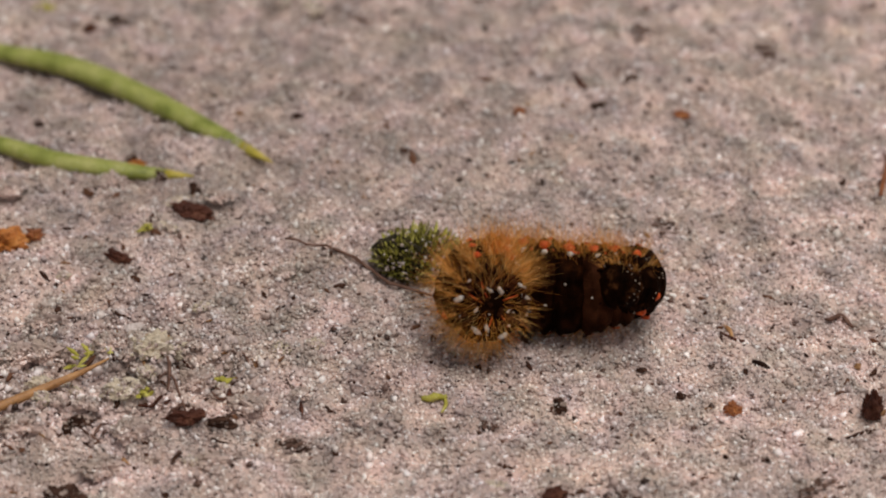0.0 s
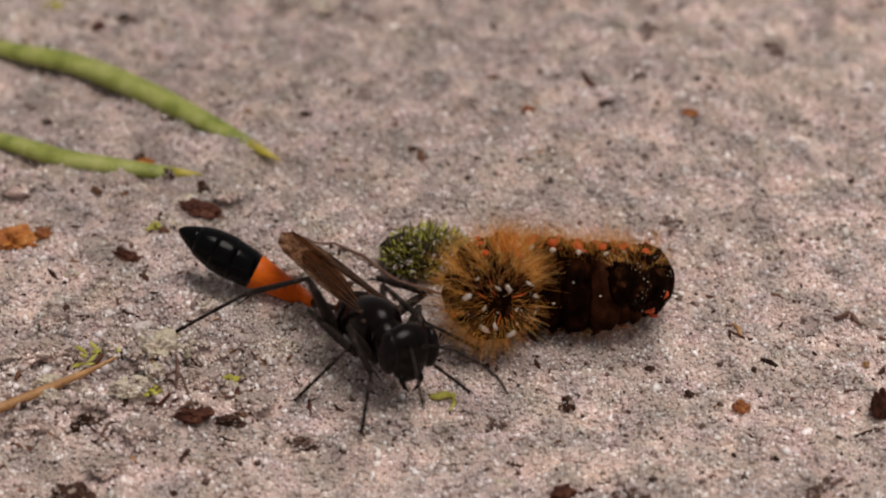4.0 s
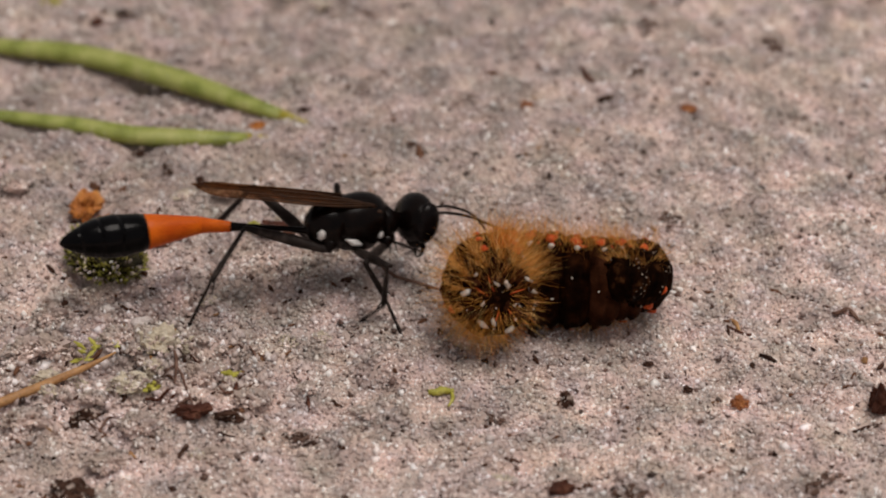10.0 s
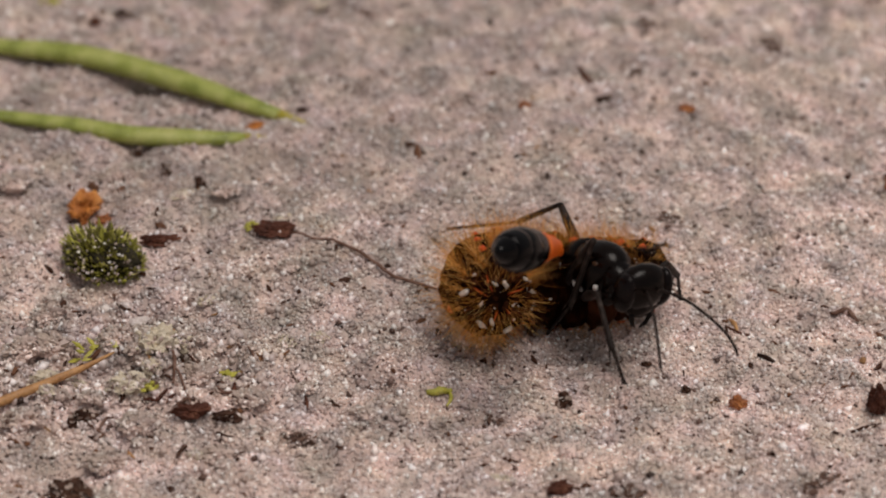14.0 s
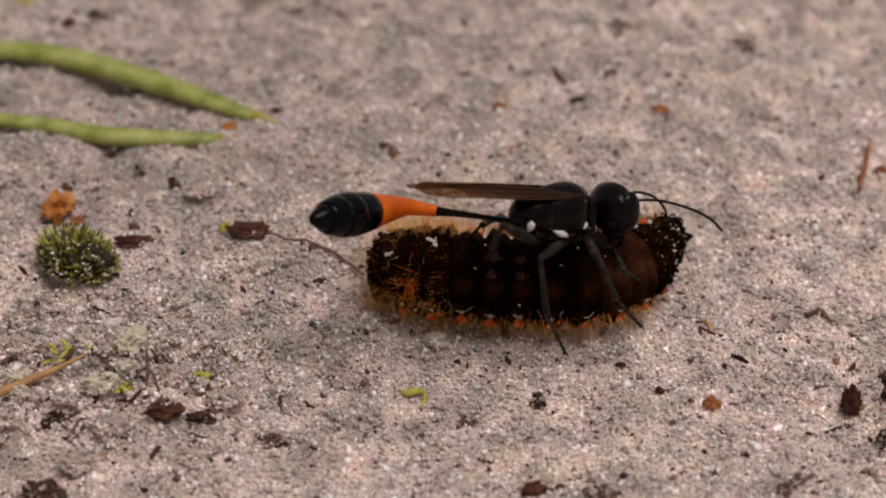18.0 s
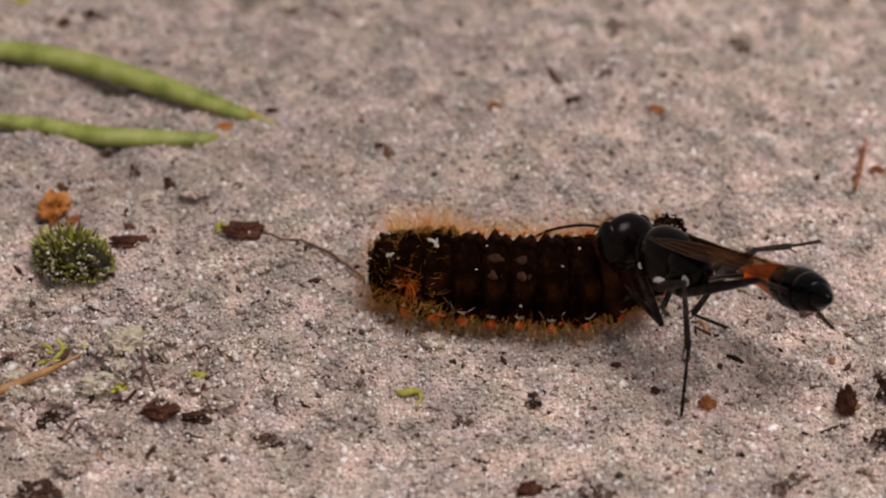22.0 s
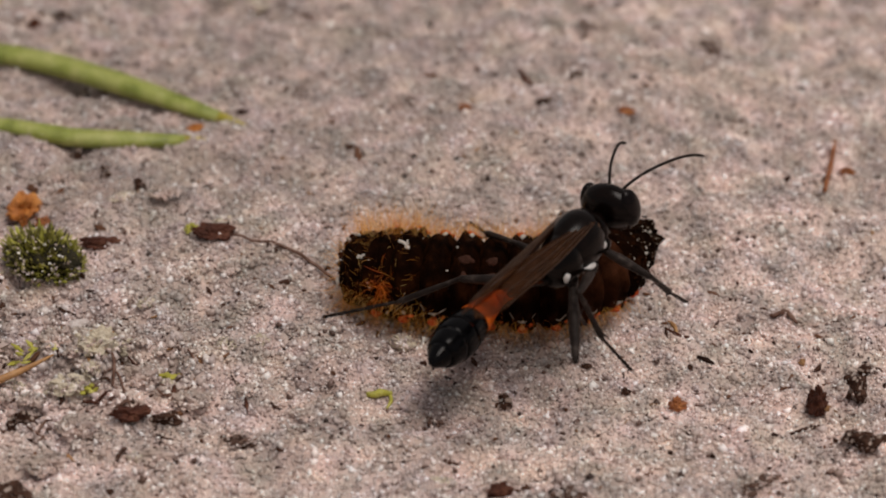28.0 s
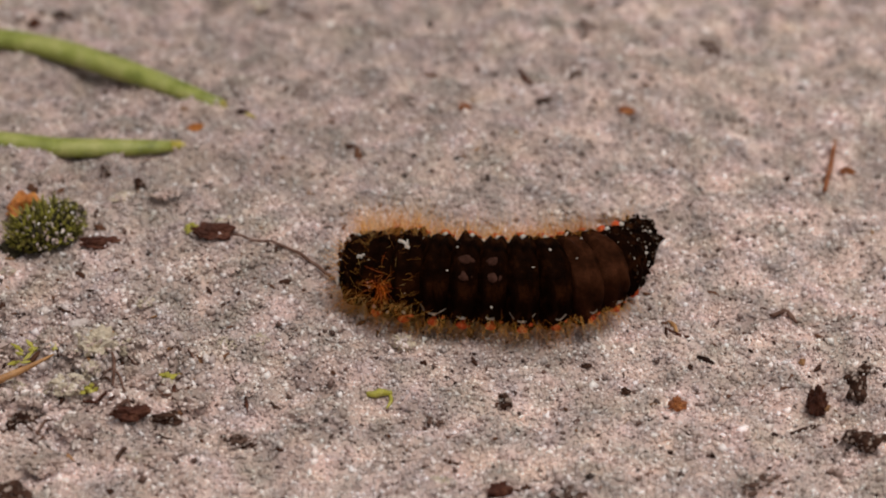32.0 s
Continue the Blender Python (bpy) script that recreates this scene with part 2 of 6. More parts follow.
def tube(bm, points, radii, sides=10, flat=1.0, up=Z, slot=0, rough=0.0):
    """A tapered tube through the points, closed at both ends; flat squashes it along up."""
    pts = [Vector(p) for p in points]
    rings = []
    for i, p in enumerate(pts):
        way = pts[min(i + 1, len(pts) - 1)] - pts[max(i - 1, 0)]
        turn = frame_of(way, up)
        ring = []
        for k in range(sides):
            a = 2 * math.pi * k / sides
            r = radii[i] * (1 + rough * random.uniform(-1, 1))
            ring.append(bm.verts.new(p + turn @ Vector((0, math.cos(a) * r, math.sin(a) * r * flat))))
        rings.append(ring)
    faces = []
    for a, b in zip(rings, rings[1:]):
        faces += [bm.faces.new((a[k], a[(k + 1) % sides], b[(k + 1) % sides], b[k])) for k in range(sides)]
    faces += [bm.faces.new(rings[0][::-1]), bm.faces.new(rings[-1])]
    for f in faces:
        f.material_index = slot
    return bm


def ball(bm, at, size, level=2, lump=0.0, freq=1.0, turn=None, slot=0):
    """An ellipsoid with half-sizes, roughened by noise."""
    made = bmesh.ops.create_icosphere(bm, subdivisions=level, radius=1.0)["verts"]
    seed = Vector((random.uniform(-50, 50), random.uniform(-50, 50), random.uniform(-50, 50)))
    size, at = Vector(size), Vector(at)
    for v in made:
        v.co *= 1 + lump * noise.noise(v.co * freq + seed) + 0.4 * lump * noise.noise(v.co * freq * 3 + seed)
        v.co = Vector((v.co.x * size.x, v.co.y * size.y, v.co.z * size.z))
        if turn:
            v.co = turn @ v.co
        v.co += at
    for f in {f for v in made for f in v.link_faces}:
        f.material_index = slot
    return bm


def curve(points, n):
    """n points, evenly spaced by length, on a smooth line through the given ones."""
    p = [Vector(q) for q in points]
    p = [2 * p[0] - p[1]] + p + [2 * p[-1] - p[-2]]
    fine = []
    for i in range(1, len(p) - 2):
        for k in range(24):
            s = k / 24
            fine.append(0.5 * (2 * p[i] + (p[i + 1] - p[i - 1]) * s + (2 * p[i - 1] - 5 * p[i] + 4 * p[i + 1] - p[i + 2]) * s * s
                               + (3 * p[i] - p[i - 1] - 3 * p[i + 1] + p[i + 2]) * s ** 3))
    fine.append(p[-2])
    run = [0.0]
    for a, b in zip(fine, fine[1:]):
        run.append(run[-1] + (b - a).length)
    out = []
    for k in range(n):
        want = run[-1] * k / (n - 1)
        j = max(1, next((j for j, r in enumerate(run) if r >= want - 1e-9), len(run) - 1))
        s = (want - run[j - 1]) / max(1e-9, run[j] - run[j - 1])
        out.append(fine[j - 1].lerp(fine[j], s))
    return out


# ---- ground ----
def smooth_noise(x, y, size, seed):
    """Value noise on arrays, one lattice step every size millimetres."""
    rng = np.random.RandomState(seed)
    table = rng.rand(256, 256)
    u, v = x / size + 77.3, y / size + 41.7
    i, j = np.floor(u).astype(int), np.floor(v).astype(int)
    fu, fv = u - i, v - j
    fu, fv = fu * fu * (3 - 2 * fu), fv * fv * (3 - 2 * fv)
    g = lambda a, b: table[(i + a) % 256, (j + b) % 256]
    return (g(0, 0) * (1 - fu) + g(1, 0) * fu) * (1 - fv) + (g(0, 1) * (1 - fu) + g(1, 1) * fu) * fv - 0.5


def relief(x, y):
    """Height of the sand in millimetres: soft swells, lumps and pits that fade out with distance."""
    fade = np.exp(-(np.maximum(np.hypot(x, y) - 55, 0) / 60) ** 2)
    h = 1.1 * smooth_noise(x, y, 17, 1) + 0.9 * smooth_noise(x, y, 6.5, 2) + 1.15 * smooth_noise(x, y, 2.4, 3)
    h = h + 0.42 * smooth_noise(x, y, 0.95, 4) + 0.15 * smooth_noise(x, y, 0.42, 5)
    crumbly = np.exp(-(((x + 19) / 9) ** 2 + ((y + 13) / 7.3) ** 2))
    h = h + crumbly * (0.5 + 2.5 * smooth_noise(x, y, 1.7, 6) + 1.1 * smooth_noise(x, y, 0.8, 8))
    hollow = np.exp(-(((x - 7) / 11) ** 2 + ((y + 6.6) / 5.4) ** 2))
    return (h * (1 - 0.75 * hollow) - 0.15 * hollow) * fade


def height(x, y):
    return float(relief(np.array([float(x)]), np.array([float(y)]))[0])


def ground():
    """One sheet of sand: fine where the camera looks, in ever wider steps out to the horizon."""
    out = 40 * 1.22 ** np.arange(1, 41)
    xs = np.r_[-out[::-1], np.arange(-40, 40.01, 0.26), out]
    ys = np.r_[-out[::-1], np.arange(-40, 44.01, 0.29), out]
    gx, gy = np.meshgrid(xs, ys)
    gz = relief(gx, gy)
    nx, ny = len(xs), len(ys)
    verts = np.stack([gx, gy, gz], -1).reshape(-1, 3) * MM
    i = (np.arange(ny - 1)[:, None] * nx + np.arange(nx - 1)).ravel()
    quads = np.stack([i, i + 1, i + nx + 1, i + nx], -1)
    me = bpy.data.meshes.new("ground")
    me.vertices.add(len(verts))
    me.vertices.foreach_set("co", verts.ravel())
    me.loops.add(quads.size)
    me.loops.foreach_set("vertex_index", quads.ravel())
    me.polygons.add(len(quads))
    me.polygons.foreach_set("loop_start", np.arange(0, quads.size, 4))
    me.polygons.foreach_set("use_smooth", np.ones(len(quads), bool))
    me.update(calc_edges=True)
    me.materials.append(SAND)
    tagged(new("ground", me), "fine pale pinkish-grey sand with small lumps and pits", "ground", kind="structure")


def grains(count):
    """Loose grains over the sand: small irregular eight-sided stones."""
    rng = np.random.RandomState(7)
    y = rng.uniform(-29.5, 42, count)
    x = rng.uniform(-1, 1, count) * (31 + 0.155 * y) + 1.5
    size = np.clip(rng.lognormal(math.log(0.086), 0.42, count), 0.045, 0.34)
    size *= 1 + 0.8 * np.exp(-(((x + 19) / 9) ** 2 + ((y + 13) / 7.3) ** 2)) * rng.uniform(0, 1, count)
    z = relief(x, y) + size * rng.uniform(-0.35, 0.75, count)
    base = np.array([(1, 0, 0), (-1, 0, 0), (0, 1, 0), (0, -1, 0), (0, 0, 1), (0, 0, -1)], float)
    v = base[None] * rng.uniform(0.6, 1.3, (count, 6, 1)) * size[:, None, None]
    v += rng.normal(0, 0.22, (count, 6, 3)) * size[:, None, None]
    a = rng.uniform(0, 2 * math.pi, count)
    b = rng.uniform(0, 2 * math.pi, count)
    for c, s, p, q in ((np.cos(a), np.sin(a), 0, 1), (np.cos(b), np.sin(b), 1, 2)):
        u, w = v[:, :, p].copy(), v[:, :, q].copy()
        v[:, :, p], v[:, :, q] = u * c[:, None] - w * s[:, None], u * s[:, None] + w * c[:, None]
    v += np.stack([x, y, z], -1)[:, None]
    tri = np.array([(0, 2, 4), (2, 1, 4), (1, 3, 4), (3, 0, 4), (2, 0, 5), (1, 2, 5), (3, 1, 5), (0, 3, 5)])
    f = (tri[None] + 6 * np.arange(count)[:, None, None]).reshape(-1, 3)
    me = bpy.data.meshes.new("sand_grains")
    me.vertices.add(count * 6)
    me.vertices.foreach_set("co", (v * MM).ravel())
    me.loops.add(f.size)
    me.loops.foreach_set("vertex_index", f.ravel())
    me.polygons.add(len(f))
    me.polygons.foreach_set("loop_start", np.arange(0, f.size, 3))
    me.update(calc_edges=True)
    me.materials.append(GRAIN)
    tagged(new("sand_grains", me), "loose pale and dark grains of fine sand", "sand", kind="stuff")


ground()
grains(215000)


# ---- caterpillar: rigid rings with hairs, warts and spots ----
RINGS = 13
GIRTH = [2.15, 2.45, 2.6, 2.62, 2.66, 2.7, 2.7, 2.68, 2.58, 2.4, 2.1, 1.75, 1.35]


def around(angle, r, x=0.0):
    """A point on a ring: angle 0 is the belly, 180 the back."""
    a = radians(angle)
    return Vector((x, math.sin(a) * r, -math.cos(a) * r))


def hairs(count, r, roots, length, spread, thick=0.0065, ends=0.0, wide=0.5, upper=False):
    """Stiff hairs that fan out of warts at the given angles on both sides of a ring; ends leans them along the body."""
    bm = bmesh.new()
    for k in range(count):
        a = random.choice(roots) * random.choice((-1, -1, 1)) if not upper else -random.choice(roots)
        x = random.gauss(0, wide)
        root = around(a + random.gauss(0, 4), r * 0.96, x)
        way = around(a + random.gauss(0, spread), 1.0)
        way.x = random.gauss(ends, 0.4)
        way.normalize()
        l = length * random.uniform(0.4, 1.15)
        sag = Vector((random.uniform(-0.25, 0.25), random.uniform(-0.2, 0.2), random.uniform(-0.25, 0.1))) * l * 0.5
        tube(bm, (root, root + way * l * 0.5, root + way * l + sag), (thick, thick * 0.7, thick * 0.2), sides=3)
    return bm


def caterpillar():
    thing = tagged(empty("caterpillar", *(6.84, -7.13), 0), "hairy dark brown caterpillar with red warts lying on sand", "caterpillar")
    rings = []
    for i in range(RINGS):
        r = GIRTH[i] * random.uniform(0.97, 1.03)
        left, right = i < 3, i > RINGS - 4
        bm = bmesh.new()
        half, steps, sides = 1.02, 12, 36
        loops = []
        for s in range(steps + 1):
            u = -1 + 2 * s / steps
            rr = r * (1 - abs(u) ** 4 * 0.3) * (1 - 0.035 * math.cos(u * 9.0))
            if (i == 0 and u < 0) or (i == RINGS - 1 and u > 0):
                rr *= max(0.02, 1 - abs(u) ** (2.6 if i == 0 else 2)) ** 0.5
            loop = []
            for k in range(sides):
                a = 360 * k / sides
                fold = 1 + 0.085 * noise.noise(Vector((u * 2 + i * 9, math.cos(radians(a)) * 2.2, math.sin(radians(a)) * 2.2))) + 0.055 * noise.noise(Vector((u * 5 + i * 9, math.cos(radians(a)) * 7, math.sin(radians(a)) * 7)))
                side = 1 + 0.06 * math.exp(-((min(a, 360 - a) - 82) / 14) ** 2) * (1 - u * u)
                loop.append(bm.verts.new(around(a, rr * fold * side, u * half)))
            loops.append(loop)
        for a, b in zip(loops, loops[1:]):
            for k in range(sides):
                bm.faces.new((a[k], b[k], b[(k + 1) % sides], a[(k + 1) % sides]))
        bm.faces.new(loops[0])
        bm.faces.new(loops[-1][::-1])
        ring = part("body_ring", bm, DARKSKIN if i == 0 or i > RINGS - 3 else BROWNSKIN if 8 <= i <= 9 else SKIN, thing, "dark brown wrinkled skin" if not (left or right) else "black bristly end")
        lean = -0.3 if i == 0 else 0.0 if left else 0.7 if i == RINGS - 1 else 0.0
        roots = (58, 78, 92, 112, 140, 168) if left else (80, 90, 104, 128, 160) if not right else (92, 110, 135, 165)
        count = (640, 700, 620)[i] if left else 340 if not right else (170, 150, 130, 110)[i - RINGS + 4]
        part("hair_tuft", hairs(count, r, roots, 2.1 if left else 1.4 if right else 1.8, 27, ends=lean, upper=right), HAIR, ring, "tawny stiff hairs in bundles", smooth=False)
        if not (left or right):
            part("hair_tuft", hairs(85, r, (70, 80, 90), 1.5, 24, 0.008, wide=0.8), HAIR, ring, "tawny side fringe of hairs", smooth=False)
        if i == 0:
            bm = bmesh.new()
            for k in range(330):
                a, q = random.uniform(0, 360), random.uniform(0.05, 1.0) ** 0.5
                root = around(a, r * q * 0.93, -1.0 * (1 - 0.9 * q * q) ** 0.28)
                way = (around(a + random.gauss(0, 20), 0.4 + q) + Vector((-0.7, 0, 0))).normalized()
                l = random.uniform(0.6, 1.9)
                tube(bm, (root, root + way * l * 0.5, root + way * l + Vector((0.1, random.gauss(0, 0.1), random.gauss(0, 0.1)))), (0.0075, 0.006, 0.002), sides=3)
            part("hair_tuft", bm, HAIR, ring, "tawny hairs fanning from the face", smooth=False)
            for k in range(11):
                a, q, big = 33 * k + random.uniform(-12, 12), random.choice((0.45, 0.62, 0.8, 0.9)), random.uniform(0.5, 1.2)
                bm = bmesh.new()
                ball(bm, around(a, r * q, -1.0 * (1 - 0.92 * q * q) ** 0.28), (0.1, 0.15 * big, 0.3 * big), 2, 0.6, 1.8, Euler((radians(a + 90 + random.uniform(-60, 60)), 0, 0)).to_matrix())
                part("white_spot", bm, WHITE, ring, "chalky white oval spot")
            bm = bmesh.new()
            for k in range(9):
                a, q = random.uniform(0, 360), random.uniform(0.2, 1.0)
                ball(bm, around(a, r * q, -1.0 * (1 - 0.92 * q * q) ** 0.28), [random.uniform(0.02, 0.1) for _ in range(3)], 1, 0.7, 1.5)
            tagged(part("sand_crust", bm, WHITE, ring, "pale grains stuck to the face", smooth=False), kind="stuff")
            for k in range(5):
                a = 72 * k + random.uniform(-25, 25)
                bm = bmesh.new()
                tube(bm, [around(a + q * 20, r * q * 0.98, -1.0 * (1 - 0.9 * q * q) ** 0.28) for q in (0.3, 0.45, 0.6, 0.75)], [0.02, 0.045, 0.04, 0.015], 6)
                part("red_streak", bm, WART, ring, "dull red streak")
            bm = bmesh.new()
            for k in range(70):
                a, q = random.uniform(0, 360), math.sqrt(random.random())
                ball(bm, around(a, r * q * 0.97, -0.97 * (1 - 0.92 * q * q) ** 0.28), [random.uniform(0.1, 0.28) for _ in range(3)], 1, 0.4, 1.5)
            tagged(part("face_crust", bm, BROWNSKIN, ring, "black knobbly skin"), kind="stuff")
        for side in (-1, 1):
            if 1 <= i < RINGS - 1:
                bm = bmesh.new()
                ball(bm, around(side * 84, r * 1.03), (0.4, 0.3, 0.3), 2, 0.4, 1.6)
                part("red_wart", bm, WART, ring, "orange-red wart")
                bm = bmesh.new()
                ball(bm, around(side * (71 if side > 0 else 73), r * 1.0, 0.1), (0.14, 0.1, 0.1) if side > 0 else (0.2, 0.2, 0.18), 2, 0.6, 2.0)
                part("white_spot", bm, WHITE, ring, "chalky white dash")
                bm = bmesh.new()
                ball(bm, around(side * 128, r * 1.0), (0.3, 0.26, 0.26), 2, 0.35, 1.6)
                part("red_wart", bm, WART, ring, "orange-red wart")
            if side > 0 and 3 <= i < RINGS - 3:
                bm = bmesh.new()
                reach, drop = random.uniform(0.6, 0.8), random.uniform(-1.5, 1.5)
                tube(bm, [around(66 + drop + 4 * math.cos(u * 2.6) + random.uniform(-2, 2), r * (1.03 - 0.13 * abs(u) ** 3), u * reach) for u in (-1, -0.66, -0.33, 0, 0.33, 0.66, 1)], [0.015, 0.03, 0.05, 0.04, 0.055, 0.03, 0.015], 6, rough=0.3)
                part("pale_line", bm, BUFF, ring, "broken pale line along the side")
            if 2 <= i < RINGS - 2:
                bm = bmesh.new()
                ball(bm, around(side * 77, r * 1.0, 0.35), (0.3, 0.12, 0.16), 2, 0.6, 1.8)
                part("red_streak", bm, WART, ring, "dull red streak")
            if 4 <= i <= 5:
                bm = bmesh.new()
                ball(bm, around(side * 11, r * 0.98, 0.05), (0.5, 0.3, 0.16), 2, 0.25, 1.4)
                part("proleg", bm, PROLEG, ring, "short pinkish-brown proleg")
        if left or right:
            bm = bmesh.new()
            for k in range(6 if left else 5):
                a = random.gauss(0, 40) + (10 if left else -15)
                x, big = random.uniform(-0.8, 0.8), random.uniform(0.03, 0.12)
                for q in range(random.choice((1, 1, 2, 6, 9))):
                    ball(bm, around(a + random.gauss(0, 3.5), r * 0.985, x + random.gauss(0, 0.16)), [big * random.uniform(0.5, 1.2) for _ in range(3)], 1, 0.5, 1.5)
            tagged(part("sand_crust", bm, WHITE, ring, "pale grains stuck to the skin", smooth=False), kind="stuff")
        else:
            bm = bmesh.new()
            for k in range(1 if i % 2 else 2):
                ball(bm, around(random.gauss(0, 40), r * 0.99, random.uniform(-0.8, 0.8)), [random.uniform(0.02, 0.1) for _ in range(3)], 1, 0.7, 1.5)
            tagged(part("sand_crust", bm, WHITE, ring, "pale grains stuck to the skin", smooth=False), kind="stuff")
        if left:
            bm = bmesh.new()
            for k in range(48):
                a = random.uniform(-75, 75)
                root = around(a, r * 0.97, random.uniform(-0.8, 0.8))
                way = (around(a, 0.35) + Vector((random.gauss(0.2, 0.8), random.gauss(0, 0.6), random.gauss(0, 0.4)))).normalized()
                long = random.uniform(0.5, 1.4)
                tube(bm, (root, root + way * long * 0.5, root + way * long - around(a, 0.25)), (0.0055, 0.0045, 0.0015), sides=3)
            part("hair_tuft", bm, HAIR, ring, "short golden hairs", smooth=False)
        if i == 1:
            bm = bmesh.new()
            for k in range(70):
                root = around(-97 + random.gauss(0, 8), r * 0.97, random.gauss(0.1, 0.2))
                way = (around(-97, 1) * 0.8 + Vector((random.gauss(0, 0.6), random.gauss(0, 0.5), random.gauss(0, 0.5)))).normalized()
                tube(bm, (root, root + way * 0.6, root + way * random.uniform(1.0, 1.9) - Z * 0.1), (0.016, 0.012, 0.003), sides=3)
            part("orange_tuft", bm, RUFF, ring, "bright orange hair tuft", smooth=False)
        if i == 1:
            bm = bmesh.new()
            for k in range(60):
                root = around(38 + random.gauss(0, 7), r * 0.97, random.gauss(0.55, 0.25))
                way = (around(42, 1) * 0.7 + Vector((random.gauss(0.2, 0.7), random.gauss(0, 0.7), random.gauss(0, 0.5)))).normalized()
                tube(bm, (root, root + way * 0.7, root + way * random.uniform(1.0, 1.7) - Z * 0.1), (0.013, 0.01, 0.003), sides=3)
            part("orange_tuft", bm, RUFF, ring, "bright orange hair tuft", smooth=False)
        rings.append(ring)
    bm = bmesh.new()
    ball(bm, (0.5, 0, -0.1), (0.55, 1.2, 1.2), 3, 0.4, 2.6)
    part("head_capsule", bm, DARKSKIN, rings[-1], "small black crusted head")
    for n, one in enumerate(rings[-3:]):
        r = GIRTH[RINGS - 3 + n]
        bm, pale = bmesh.new(), bmesh.new()
        for k in range(60):
            a, x = random.uniform(-110, 110), random.uniform(-0.9, 0.9)
            ball(bm, around(a, r * 0.965, x), [random.uniform(0.05, 0.16) for _ in range(3)], 1, 0.5, 1.5)
        for k in range(60):
            a = random.uniform(0, 360)
            ball(pale, around(a, r * random.uniform(0.95, 1.01), random.uniform(-0.9, 0.9)), [random.uniform(0.012, 0.07) for _ in range(3)], 1, 0.7, 1.5)
        tagged(part("knobbly_skin", bm, DARKSKIN, one, "black knobbly skin"), kind="stuff")
        tagged(part("sand_crust", pale, BUFF, one, "pale grains stuck to the skin", smooth=False), kind="stuff")
    return thing, rings


worm, worm_rings = caterpillar()


# ---- wasp ----
THIGH, SHIN, FOOT = {"f": 3.1, "m": 3.7, "h": 5.0}, {"f": 2.9, "m": 3.8, "h": 4.7}, {"f": 3.6, "m": 4.4, "h": 5.6}
HIP = {"f": (1.3, 0.8, -1.3), "m": (-0.5, 1.0, -1.5), "h": (-2.4, 0.9, -1.3)}
STALK, REAR = 6.6, 8.5


